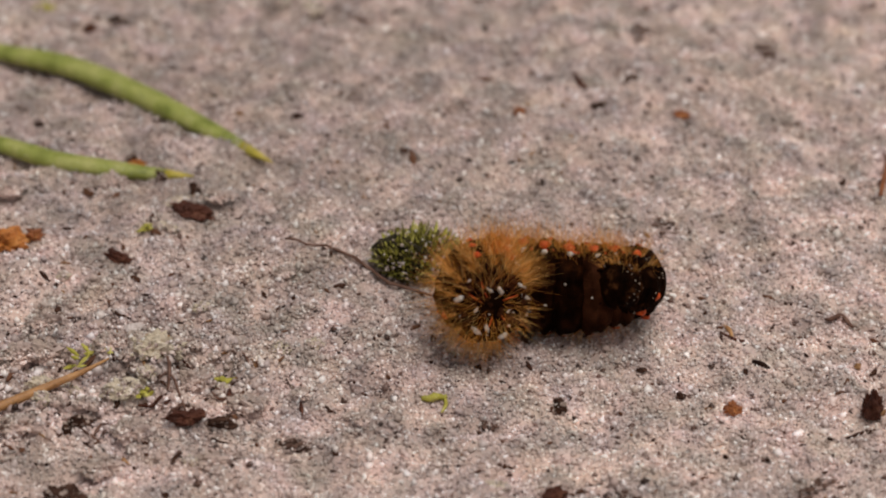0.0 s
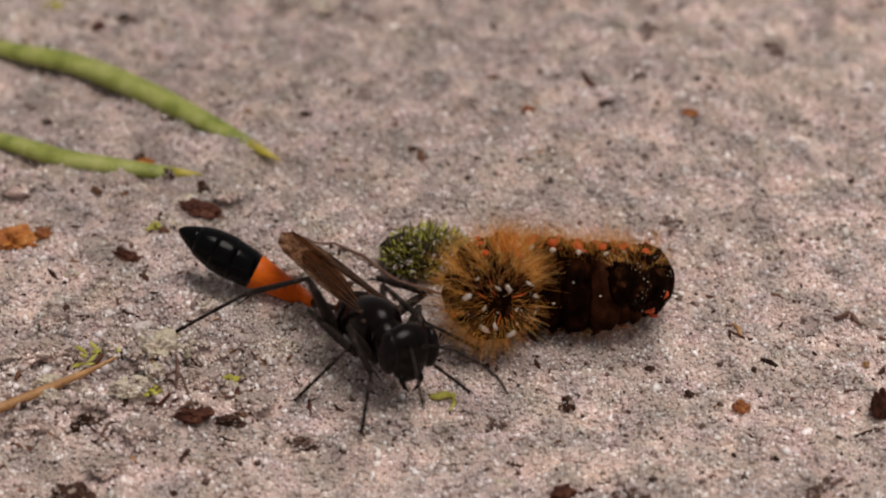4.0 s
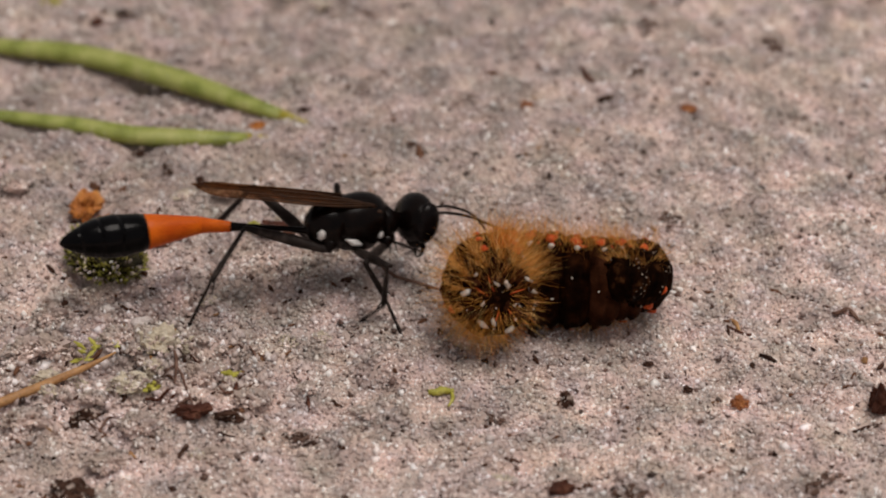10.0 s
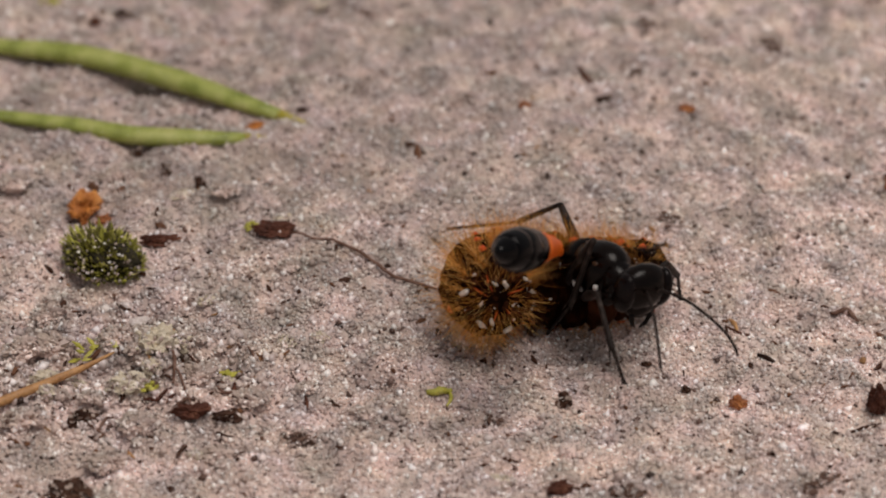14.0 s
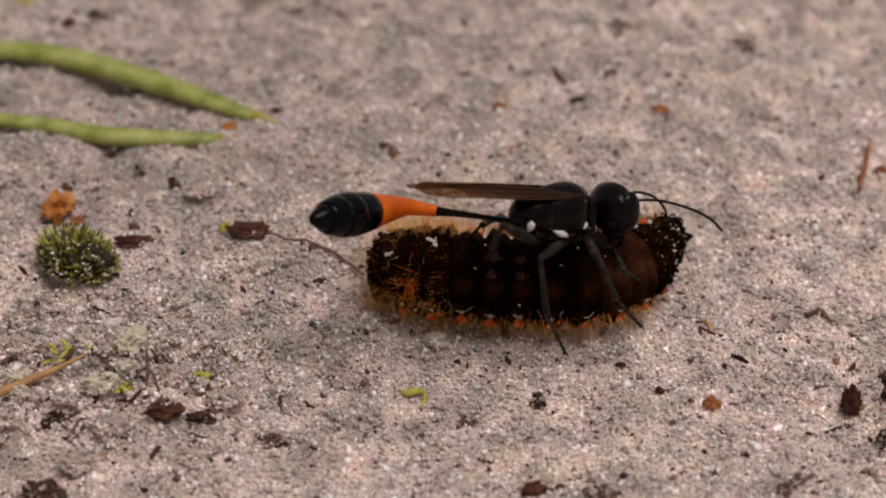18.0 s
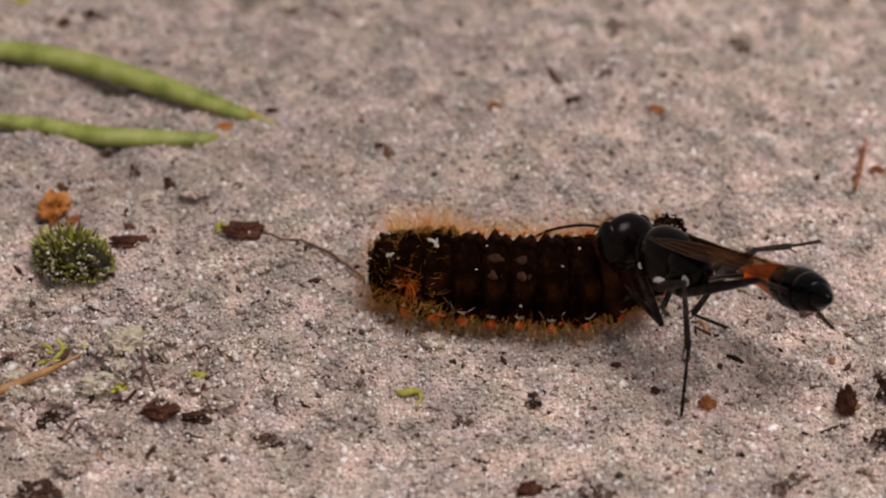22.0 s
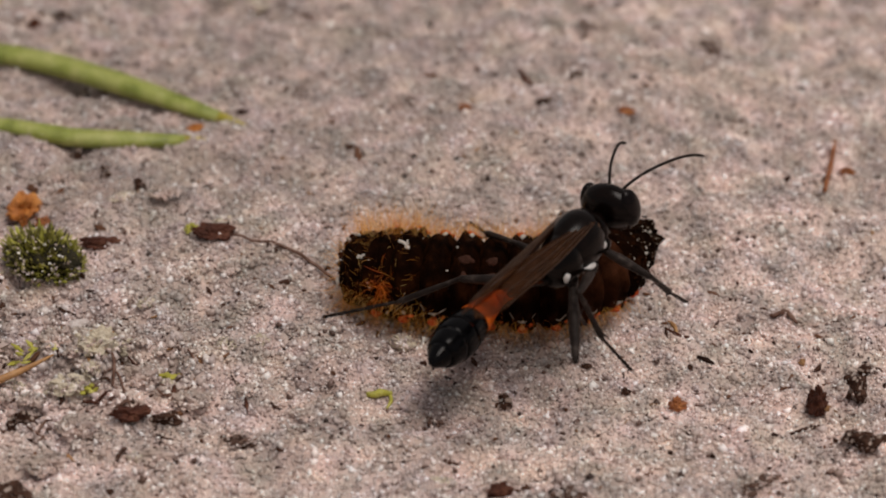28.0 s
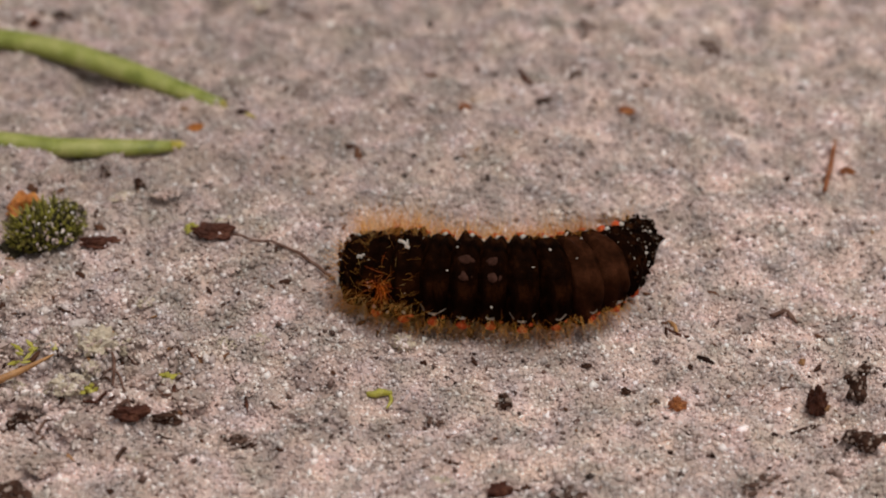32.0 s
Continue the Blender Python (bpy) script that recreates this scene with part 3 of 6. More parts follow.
def wasp():
    thing = tagged(empty("wasp", -45, 2, 5), "slender black digger wasp with orange waist and smoky wings", "wasp")
    # middle body, in three plates
    bm = bmesh.new()
    tube(bm, [(-1.75, 0, -0.1), (-1.3, 0, 0.0), (-0.5, 0, 0.08), (0.1, 0, 0.1), (0.6, 0, 0.12), (1.05, 0, 0.1), (1.4, 0, 0.0), (1.6, 0, -0.1)],
         [1.1, 1.38, 1.5, 1.54, 1.48, 1.25, 0.85, 0.4], 28, 1.16)
    part("thorax", bm, BLACK, thing, "black pitted thorax")
    bm = bmesh.new()
    tube(bm, [(-3.45, 0, -0.28), (-3.2, 0, -0.25), (-2.7, 0, -0.12), (-2.0, 0, 0.0), (-1.55, 0, 0.05), (-1.4, 0, 0.05)], [0.34, 0.8, 1.15, 1.32, 1.36, 1.2], 24, 1.14)
    part("propodeum", bm, BLACK, thing, "black rear thorax plate")
    bm = bmesh.new()
    tube(bm, [(1.25, 0, -0.05), (1.5, 0, -0.02), (1.85, 0, 0.0), (2.15, 0, 0.05), (2.4, 0, 0.1), (2.75, 0, 0.12)], [1.0, 1.12, 1.0, 0.7, 0.42, 0.32], 20, 1.05)
    part("collar", bm, BLACK, thing, "black neck collar")
    for side in (-1, 1):
        for at, size in (((-0.85, 1.22, -0.85), (0.55, 0.22, 0.22)), ((0.85, 1.2, -0.5), (0.2, 0.16, 0.24)), ((-2.8, 0.95, -0.3), (0.28, 0.22, 0.4))):
            bm = bmesh.new()
            ball(bm, (at[0], at[1] * side, at[2]), [0.9 * v for v in size], 3, 0.35, 2.0, Euler((0, 0.35, 0)).to_matrix())
            part("silver_patch", bm, SILVER, thing, "silvery hair patch")
        bm = bmesh.new()
        ball(bm, (0.55, 1.05 * side, 0.85), (0.42, 0.28, 0.25), 2)
        part("tegula", bm, VEIN, thing, "brown wing scale")
        for leg, (x, y, z) in HIP.items():
            bm = bmesh.new()
            tube(bm, [(x + 0.35, y * 0.6 * side, z + 0.55), (x + 0.2, y * 0.85 * side, z + 0.25), (x, y * side, z - 0.1)], [0.4, 0.45, 0.25], 10)
            part("coxa", bm, BLACK, thing, "black hip joint")
    # wings, folded along the back
    wings = []
    for side in (-1, 1):
        for name, long, wide, rise in (("forewing", 11.2, 1.2, 0.1), ("hindwing", 8.4, 0.9, -0.06)):
            bm = bmesh.new()
            n, rows = 18, []
            for s in range(n + 1):
                u = s / n
                w = wide * (0.22 + 0.78 * math.sin(min(1, u * 1.6) * math.pi / 2)) * (1 if u < 0.8 else math.sqrt(max(0.0, 1 - ((u - 0.8) / 0.2) ** 2)) * 0.97 + 0.03)
                row = []
                for k in range(6):
                    v = k / 5 * 2 - 1
                    y = side * (0.42 + 0.62 * (1 - u) ** 1.5 + v * w * 0.6)
                    z = 1.18 + rise + 0.95 * u + side * v * side * -0.28 * w + 0.04 * math.sin(9 * u + 2 * v)
                    row.append(bm.verts.new((0.6 - u * long, y, z)))
                rows.append(row)
            for a, b in zip(rows, rows[1:]):
                for k in range(5):
                    bm.faces.new((a[k], a[k + 1], b[k + 1], b[k]))
            bmesh.ops.solidify(bm, geom=bm.faces[:], thickness=0.03)
            wing = part(name, bm, WING, thing, "narrow smoky brown translucent wing")
            wings.append(wing)
            for k, (v0, v1, u1) in enumerate(((1.0, 1.0, 0.85), (0.5, 0.75, 0.7), (0.0, 0.15, 0.75), (-0.5, -0.55, 0.6))):
                bm = bmesh.new()
                line = []
                for s in range(9):
                    u = 0.02 + (u1 - 0.02) * s / 8
                    v = v0 + (v1 - v0) * s / 8
                    w = wide * (0.22 + 0.78 * math.sin(min(1, u * 1.6) * math.pi / 2))
                    line.append((0.6 - u * long, side * (0.42 + 0.62 * (1 - u) ** 1.5 + v * w * 0.6), 1.21 + rise + 0.95 * u - v * 0.28 * w + 0.04 * math.sin(9 * u + 2 * v)))
                tube(bm, line, [0.05 - 0.003 * s for s in range(9)], 5)
                part("wing_vein", bm, VEIN, wing, "dark brown vein")
    # head
    bm = bmesh.new()
    ball(bm, (0, 0, 0.05), (1.12, 1.8, 1.5), 3, 0.03, 2.0)
    ball(bm, (0.34, 0, -0.95), (0.62, 0.98, 0.9), 3, 0.03, 2.0)
    head = part("head", bm, BLACK, thing, "broad black head")
    for side in (-1, 1):
        bm = bmesh.new()
        ball(bm, (0.22, 1.3 * side, 0.0), (0.82, 0.54, 1.26), 3)
        part("eye", bm, EYEM, head, "large dark compound eye")
        bm = bmesh.new()
        tube(bm, [(0.5, 0.55 * side, -1.15), (0.7, 0.62 * side, -1.6), (0.75, 0.45 * side, -2.05), (0.7, 0.12 * side, -2.35)], [0.2, 0.19, 0.13, 0.04], 8)
        part("mandible", bm, BLACK, head, "black curved jaw")
        bm = bmesh.new()
        line = curve([(0.85, 0.3 * side, 0.1), (1.2, 0.5 * side, 0.55), (2.6, 1.2 * side, 0.75), (4.4, 2.0 * side, 0.45), (5.6, 2.5 * side, -0.05), (6.4, 2.7 * side, -0.7)], 18)
        tube(bm, line, [0.14, 0.13] + [0.095 - 0.002 * (k % 2) * 5 for k in range(15)] + [0.05], 8)
        part("antenna", bm, DULL, head, "thin black jointed feeler")
    # waist and rear body
    bm = bmesh.new()
    tube(bm, [(0.25, 0, 0), (0, 0, 0), (-0.9, 0, 0.05), (-2.4, 0, 0.06), (-3.8, 0, 0.03), (-4.6, 0, 0), (-4.75, 0, 0)], [0.34, 0.22, 0.17, 0.17, 0.22, 0.3, 0.2], 14)
    stalk = part("petiole", bm, BLACK, thing, "thin black waist")
    bm = bmesh.new()
    tube(bm, [(-4.45, 0, 0), (-4.6, 0, 0), (-5.1, 0, 0), (-5.8, 0, 0), (-STALK, 0, 0), (-STALK - 0.3, 0, 0)], [0.2, 0.31, 0.36, 0.42, 0.52, 0.45], 18)
    part("waist_band", bm, ORANGE, stalk, "orange rear half of the waist")
    bm = bmesh.new()
    tube(bm, [(0.3, 0, 0), (0, 0, 0), (-0.6, 0, 0.01), (-1.3, 0, 0.02), (-2.1, 0, 0.02), (-2.9, 0, 0.02), (-3.4, 0, 0.0), (-3.7, 0, 0.0)], [0.4, 0.54, 0.62, 0.74, 0.88, 1.02, 1.09, 0.9], 24)
    rear = part("gaster", bm, ORANGE, thing, "orange front of the rear body")
    for x0, x1, r0, rm, r1 in ((-3.3, -4.9, 1.08, 1.2, 1.27), (-4.8, -6.1, 1.27, 1.28, 1.2), (-6.0, -7.3, 1.2, 1.08, 0.84), (-7.2, -REAR, 0.83, 0.56, 0.08)):
        bm = bmesh.new()
        tube(bm, [(x0, 0, 0.02), (x0 * 0.75 + x1 * 0.25, 0, 0), (x0 * 0.5 + x1 * 0.5, 0, 0), (x0 * 0.2 + x1 * 0.8, 0, -0.02), (x1, 0, -0.04)], [r0, (r0 + rm) / 2 + 0.03, rm, (rm + r1) / 2 + 0.02, r1], 24)
        part("tergite", bm, SHINY, rear, "glossy blue-black plate")
    # legs
    legs = {}
    for side, sign in (("l", 1), ("r", -1)):
        for k in "fmh":
            a, b, c = THIGH[k], SHIN[k], FOOT[k]
            fat = 0.35 if k == "h" else 0.3
            bm = bmesh.new()
            tube(bm, [(-0.05, 0, 0), (0.25, 0, 0), (a * 0.4, 0, 0.03), (a * 0.8, 0, 0), (a, 0, 0), (a + 0.1, 0, 0)], [0.16, 0.24, fat, fat * 0.72, 0.18, 0.08], 10, 1.1)
            thigh = part("femur", bm, DULL, thing, "black thigh")
            bm = bmesh.new()
            tube(bm, [(-0.06, 0, 0), (0.15, 0, 0), (b * 0.5, 0, 0), (b * 0.92, 0, 0), (b + 0.04, 0, 0)], [0.1, 0.14, 0.175, 0.2, 0.12], 9)
            shin = part("tibia", bm, DULL, thing, "black dusted shin")
            bm = bmesh.new()
            for dy in (-0.13, 0.13):
                tube(bm, [(b * 0.94, dy, -0.12), (b + 0.35, dy * 1.6, -0.3), (b + 0.75, dy * 2.0, -0.42)], [0.06, 0.045, 0.012], 5)
            for q in range(9):
                u = b * (0.2 + 0.08 * q)
                tube(bm, [(u, 0.1 * (-1) ** q, -0.1), (u + 0.22, 0.25 * (-1) ** q, -0.3)], [0.025, 0.006], 4)
            part("spur", bm, DULL, shin, "short stiff leg spines", smooth=False)
            bm = bmesh.new()
            ends = [0, 0.42, 0.62, 0.78, 0.9, 1.0]
            for u, v in zip(ends, ends[1:]):
                tube(bm, [(c * u, 0, 0), (c * (u * 0.3 + v * 0.7), 0, 0), (c * v + 0.03, 0, 0)], [0.085, 0.1, 0.125], 7)
                for dy in (-1, 1):
                    tube(bm, [(c * v - 0.05, 0.08 * dy, -0.05), (c * v + 0.16, 0.24 * dy, -0.12)], [0.025, 0.006], 4)
            for dy in (-1, 1):
                tube(bm, [(c - 0.02, 0.05 * dy, 0), (c + 0.14, 0.16 * dy, 0.02), (c + 0.22, 0.2 * dy, -0.12)], [0.04, 0.03, 0.008], 4)
            foot = part("tarsus", bm, DULL, thing, "thin black jointed foot")
            legs[side + k] = (thigh, shin, foot)
    return {"thing": thing, "head": head, "stalk": stalk, "rear": rear, "legs": legs, "wings": wings}


hunter = wasp()


# ---- plant bits ----
def moss_clump():
    random.seed(3)
    thing = tagged(empty("moss_clump", *(-1.39, -2.48), 0), "clump of olive green moss crusted with sand", "moss")
    bm = bmesh.new()
    ball(bm, (0, 0, 1.5), (2.0, 1.4, 1.15), 4, 0.6, 1.8)
    ball(bm, (2.2, -0.3, 0.8), (0.95, 0.7, 0.6), 3, 0.9, 1.8)
    core = part("soil_core", bm, MOSSCORE, thing, "dark soil and roots")
    bm = bmesh.new()
    for k in range(1500):
        a, b = random.uniform(0, 2 * math.pi), math.asin(random.uniform(-0.6, 1))
        way = Vector((math.cos(a) * math.cos(b), math.sin(a) * math.cos(b), math.sin(b)))
        root = Vector((way.x * 2.5, way.y * 1.75, 1.45 + way.z * 1.35)) * random.uniform(0.7, 1.08)
        lift = (way + Z * 0.7 + Vector((random.gauss(0, 0.4), random.gauss(0, 0.4), random.gauss(0, 0.3)))).normalized()
        l = random.uniform(0.16, 0.5) * (1.7 if way.x * 0.5 + way.z > 0.75 else 1.0)
        fat = random.uniform(0.06, 0.13)
        tube(bm, (root, root + lift * l * 0.5, root + lift * l + Vector((0, 0, random.uniform(-0.1, 0.12)))), (fat * 0.8, fat, 0.01), sides=4, flat=0.4)
    part("foliage", bm, MOSS, thing, "tiny pointed green moss leaves", smooth=False)
    bm = bmesh.new()
    for k in range(300):
        a, b = random.uniform(0, 2 * math.pi), math.asin(random.uniform(-0.6, 1))
        if noise.noise(Vector((math.cos(a) * 1.7, math.sin(a) * 1.7, b * 2))) < -0.1:
            continue
        p = Vector((math.cos(a) * math.cos(b) * 2.65, math.sin(a) * math.cos(b) * 1.9, 1.45 + math.sin(b) * 1.45)) * random.uniform(0.9, 1.06)
        ball(bm, p, [random.uniform(0.04, 0.14) for _ in range(3)], 1, 0.4, 1.5)
    tagged(part("sand_crust", bm, GRAIN, thing, "pale grains caught in the moss", smooth=False), kind="stuff")
    return thing


def green_needle(points, widths, label):
    """A flat fleshy needle with a keeled underside and a yellow point. Its origin lies at its middle."""
    mid = Vector(points[len(points) // 2])
    thing = tagged(empty("green_needle", *mid), label, "needle leaf", "fallen green needles")
    line = curve([Vector(p) - mid for p in points], 30)
    w = [float(np.interp(i / 29, np.linspace(0, 1, len(widths)), widths)) for i in range(30)]
    bm = bmesh.new()
    tube(bm, line[:28], w[:28], 14, 0.75, rough=0.035)
    blade = part("blade", bm, NEEDLE, thing)
    bm = bmesh.new()
    tube(bm, line[27:], w[27:29] + [0.04], 14, 0.75)
    part("tip", bm, YELLOW, thing, "yellow pointed tip")
    bm = bmesh.new()
    tube(bm, [p + Z * (0.75 * r) for p, r in zip(line[1:27], w[1:27])], [0.05] * 26, 5, 0.6)
    part("midrib", bm, NEEDLE, blade, "pale middle ridge")
    return thing


def chip(bm, at, size, slot=0):
    """An angular splinter: the hull of a few points inside an ellipsoid."""
    pts = []
    for k in range(11):
        v = Vector((random.gauss(0, 1), random.gauss(0, 1), random.gauss(0, 1))).normalized() * random.uniform(0.75, 1.1)
        pts.append(bm.verts.new(Vector((v.x * size[0], v.y * size[1], v.z * size[2])) + Vector(at)))
    made = bmesh.ops.convex_hull(bm, input=pts)
    for f in made["geom"]:
        if isinstance(f, bmesh.types.BMFace):
            f.material_index = slot
    bmesh.ops.delete(bm, geom=[v for v in pts if v.is_valid and not v.link_faces], context="VERTS")


def stone(name, x, y, size, mat, label, category, lump=0.45, level=3, tilt=None, sink=0.35):
    """A crumb, chip or shred with half-sizes, sunk a little into the sand and built of the bits that such a thing is made of."""
    bm = bmesh.new()
    a, b, c = size
    inside = lambda q: Vector((random.gauss(0, q) * a, random.gauss(0, q) * b, random.uniform(-0.6, 0.7) * c))
    if mat in (BARK, RUST, AMBER):
        # flaky: broad lumps broken by steps where layers have split off
        ball(bm, (0, 0, 0), (1, 1, 1), 4, 0.35, 1.4)
        seed = Vector((random.uniform(-50, 50), random.uniform(-50, 50), random.uniform(-50, 50)))
        for v in bm.verts:
            step = noise.noise(v.co * 1.6 + seed) + 0.5 * noise.noise(v.co * 4.5 + seed)
            v.co *= 0.95 + 0.22 * round(step * 4) / 2 + 0.1 * noise.noise(v.co * 9 + seed)
            v.co = Vector((v.co.x * a, v.co.y * b, v.co.z * c))
    elif mat == FRESH:
        for k in range(9):
            p = inside(0.55)
            way = Vector((random.gauss(0, 1), random.gauss(0, 0.6), random.gauss(0.2, 0.4))).normalized() * a * random.uniform(0.25, 0.55)
            tube(bm, (p - way, p, p + way), (0.06, random.uniform(0.14, 0.28), 0.05), 6, 0.6, rough=0.3)
    elif mat in (LICHEN, SAND):
        ball(bm, (0, 0, -0.2 * c), (a * 0.8, b * 0.8, c * 0.8), 4 if a > 0.9 else 3, 0.9, 2.0)
        for k in range(int(170 * a)):
            v = Vector((random.gauss(0, 1), random.gauss(0, 1), abs(random.gauss(0, 1)))).normalized() * random.uniform(0.75, 1.12)
            chip(bm, (v.x * a, v.y * b, v.z * c * 0.75 - 0.15 * c), [random.uniform(0.06, 0.2) for _ in range(3)], 0 if k % 4 == 0 else 1)
    elif mat == CRUMB:
        for k in range(11):
            ball(bm, inside(0.32), (a * random.uniform(0.2, 0.5), b * random.uniform(0.2, 0.5), c * random.uniform(0.3, 0.6)), 2, 0.7, 1.8)
        for k in range(int(22 * a)):
            chip(bm, inside(0.45) + Vector((0, 0, 0.25 * c)), [random.uniform(0.03, 0.09) for _ in range(3)], 1)
    elif mat == SMUDGE:
        for k in range(16):
            ball(bm, inside(0.5) * 0.9, (a * random.uniform(0.1, 0.32), b * random.uniform(0.1, 0.32), c * random.uniform(0.25, 0.5)), 2, 0.6, 1.8)
        for k in range(int(70 * a)):
            chip(bm, inside(0.6) + Vector((0, 0, 0.15 * c)), [random.uniform(0.05, 0.13) for _ in range(3)], 1)
    else:
        ball(bm, (0, 0, 0), size, level, lump * 1.3, 1.5)
    ob = part(name, bm, [mat, GRAIN], None, label, smooth=False)
    ob.matrix_basis = pose(x * MM, y * MM, (height(x, y) + size[2] * (1 - sink)) * MM, *(tilt or (random.uniform(-12, 12), random.uniform(-12, 12), random.uniform(-25, 25))))
    return tagged(ob, category=category)


def stick(name, points, radii, mat, label, category, sides=8, rough=0.15, lift=0.0, stiff=False):
    """A thin stalk, root or twig that follows the sand, or lies stiffly on it."""
    line = curve([(x, y, 0) for x, y in points], 16)
    for p in line:
        p.z = height(p.x, p.y) + max(radii) * 0.7 + lift
    if stiff:
        low, high = line[0].z, line[-1].z
        for k, p in enumerate(line):
            p.z = low + (high - low) * k / 15
    mid = line[8].copy()
    w = [float(np.interp(i / 15, np.linspace(0, 1, len(radii)), radii)) for i in range(16)]
    bm = bmesh.new()
    tube(bm, [p - mid for p in line], w, sides, rough=rough)
    ob = part(name, bm, mat, None, label)
    ob.matrix_basis = pose(*(mid * MM))
    return tagged(ob, category=category)


clump = moss_clump()
upper_needle = green_needle([(-43.89, 30.19, 0.90), (-36.46, 28.31, 0.90), (-30.14, 24.98, 0.90), (-25.25, 22.86, 0.90), (-20.28, 18.94, 1.00), (-15.46, 14.68, 0.80), (-10.73, 10.54, 0.50)], [0.42, 0.44, 0.46, 0.5, 0.54, 0.62, 0.74, 0.84, 0.9, 0.94, 0.94, 0.9, 0.82, 0.7, 0.5, 0.08], "long green pine needle with a yellow tip lying on sand")
lower_needle = green_needle([(-41.67, 17.55, 0.90), (-34.88, 15.03, 0.90), (-28.56, 12.20, 0.90), (-24.65, 10.06, 0.90), (-20.90, 8.98, 0.90), (-18.32, 8.59, 0.80), (-15.67, 8.80, 0.50)], [0.36, 0.37, 0.4, 0.42, 0.46, 0.5, 0.56, 0.62, 0.68, 0.74, 0.76, 0.75, 0.7, 0.62, 0.46, 0.1], "short green pine needle with a yellow tip lying on sand")
tip_scale = stone("bud_scale", *(-19.40, 10.09), (0.5, 0.36, 0.36), AMBER, "small orange-brown bud scale beside a needle", "bud scale", sink=0.3)
bract = stone("bark_flake", *(-15.28, 3.35), (1.25, 0.6, 0.5), BARK, "dark red-brown flake of bark", "bark flake", 0.5, tilt=(5, 8, -8))
rust_a = stone("rust_flake", *(-26.71, 0.80), (1.3, 0.85, 0.8), AMBER, "orange-brown bark crumb on sand", "bark crumb", 0.5)
rust_b = stone("rust_flake", *(-25.11, 1.33), (0.5, 0.4, 0.4), RUST, "small rust-brown bark crumb on sand", "bark crumb", 0.5)
green_bit = stone("moss_bit", *(-18.08, 1.46), (0.4, 0.3, 0.3), FRESH, "small yellow-green moss bit on sand", "moss")
lichen_bit = stone("lichen_bit", *(-16.75, 1.59), (0.7, 0.5, 0.35), LICHEN, "pale crumbly lichen bit on sand", "lichen")
flake_c = stone("bark_flake", *(-19.48, -1.44), (1.15, 0.45, 0.35), BARK, "narrow dark brown bark splinter on sand", "bark flake", 0.5, tilt=(0, 6, -25))

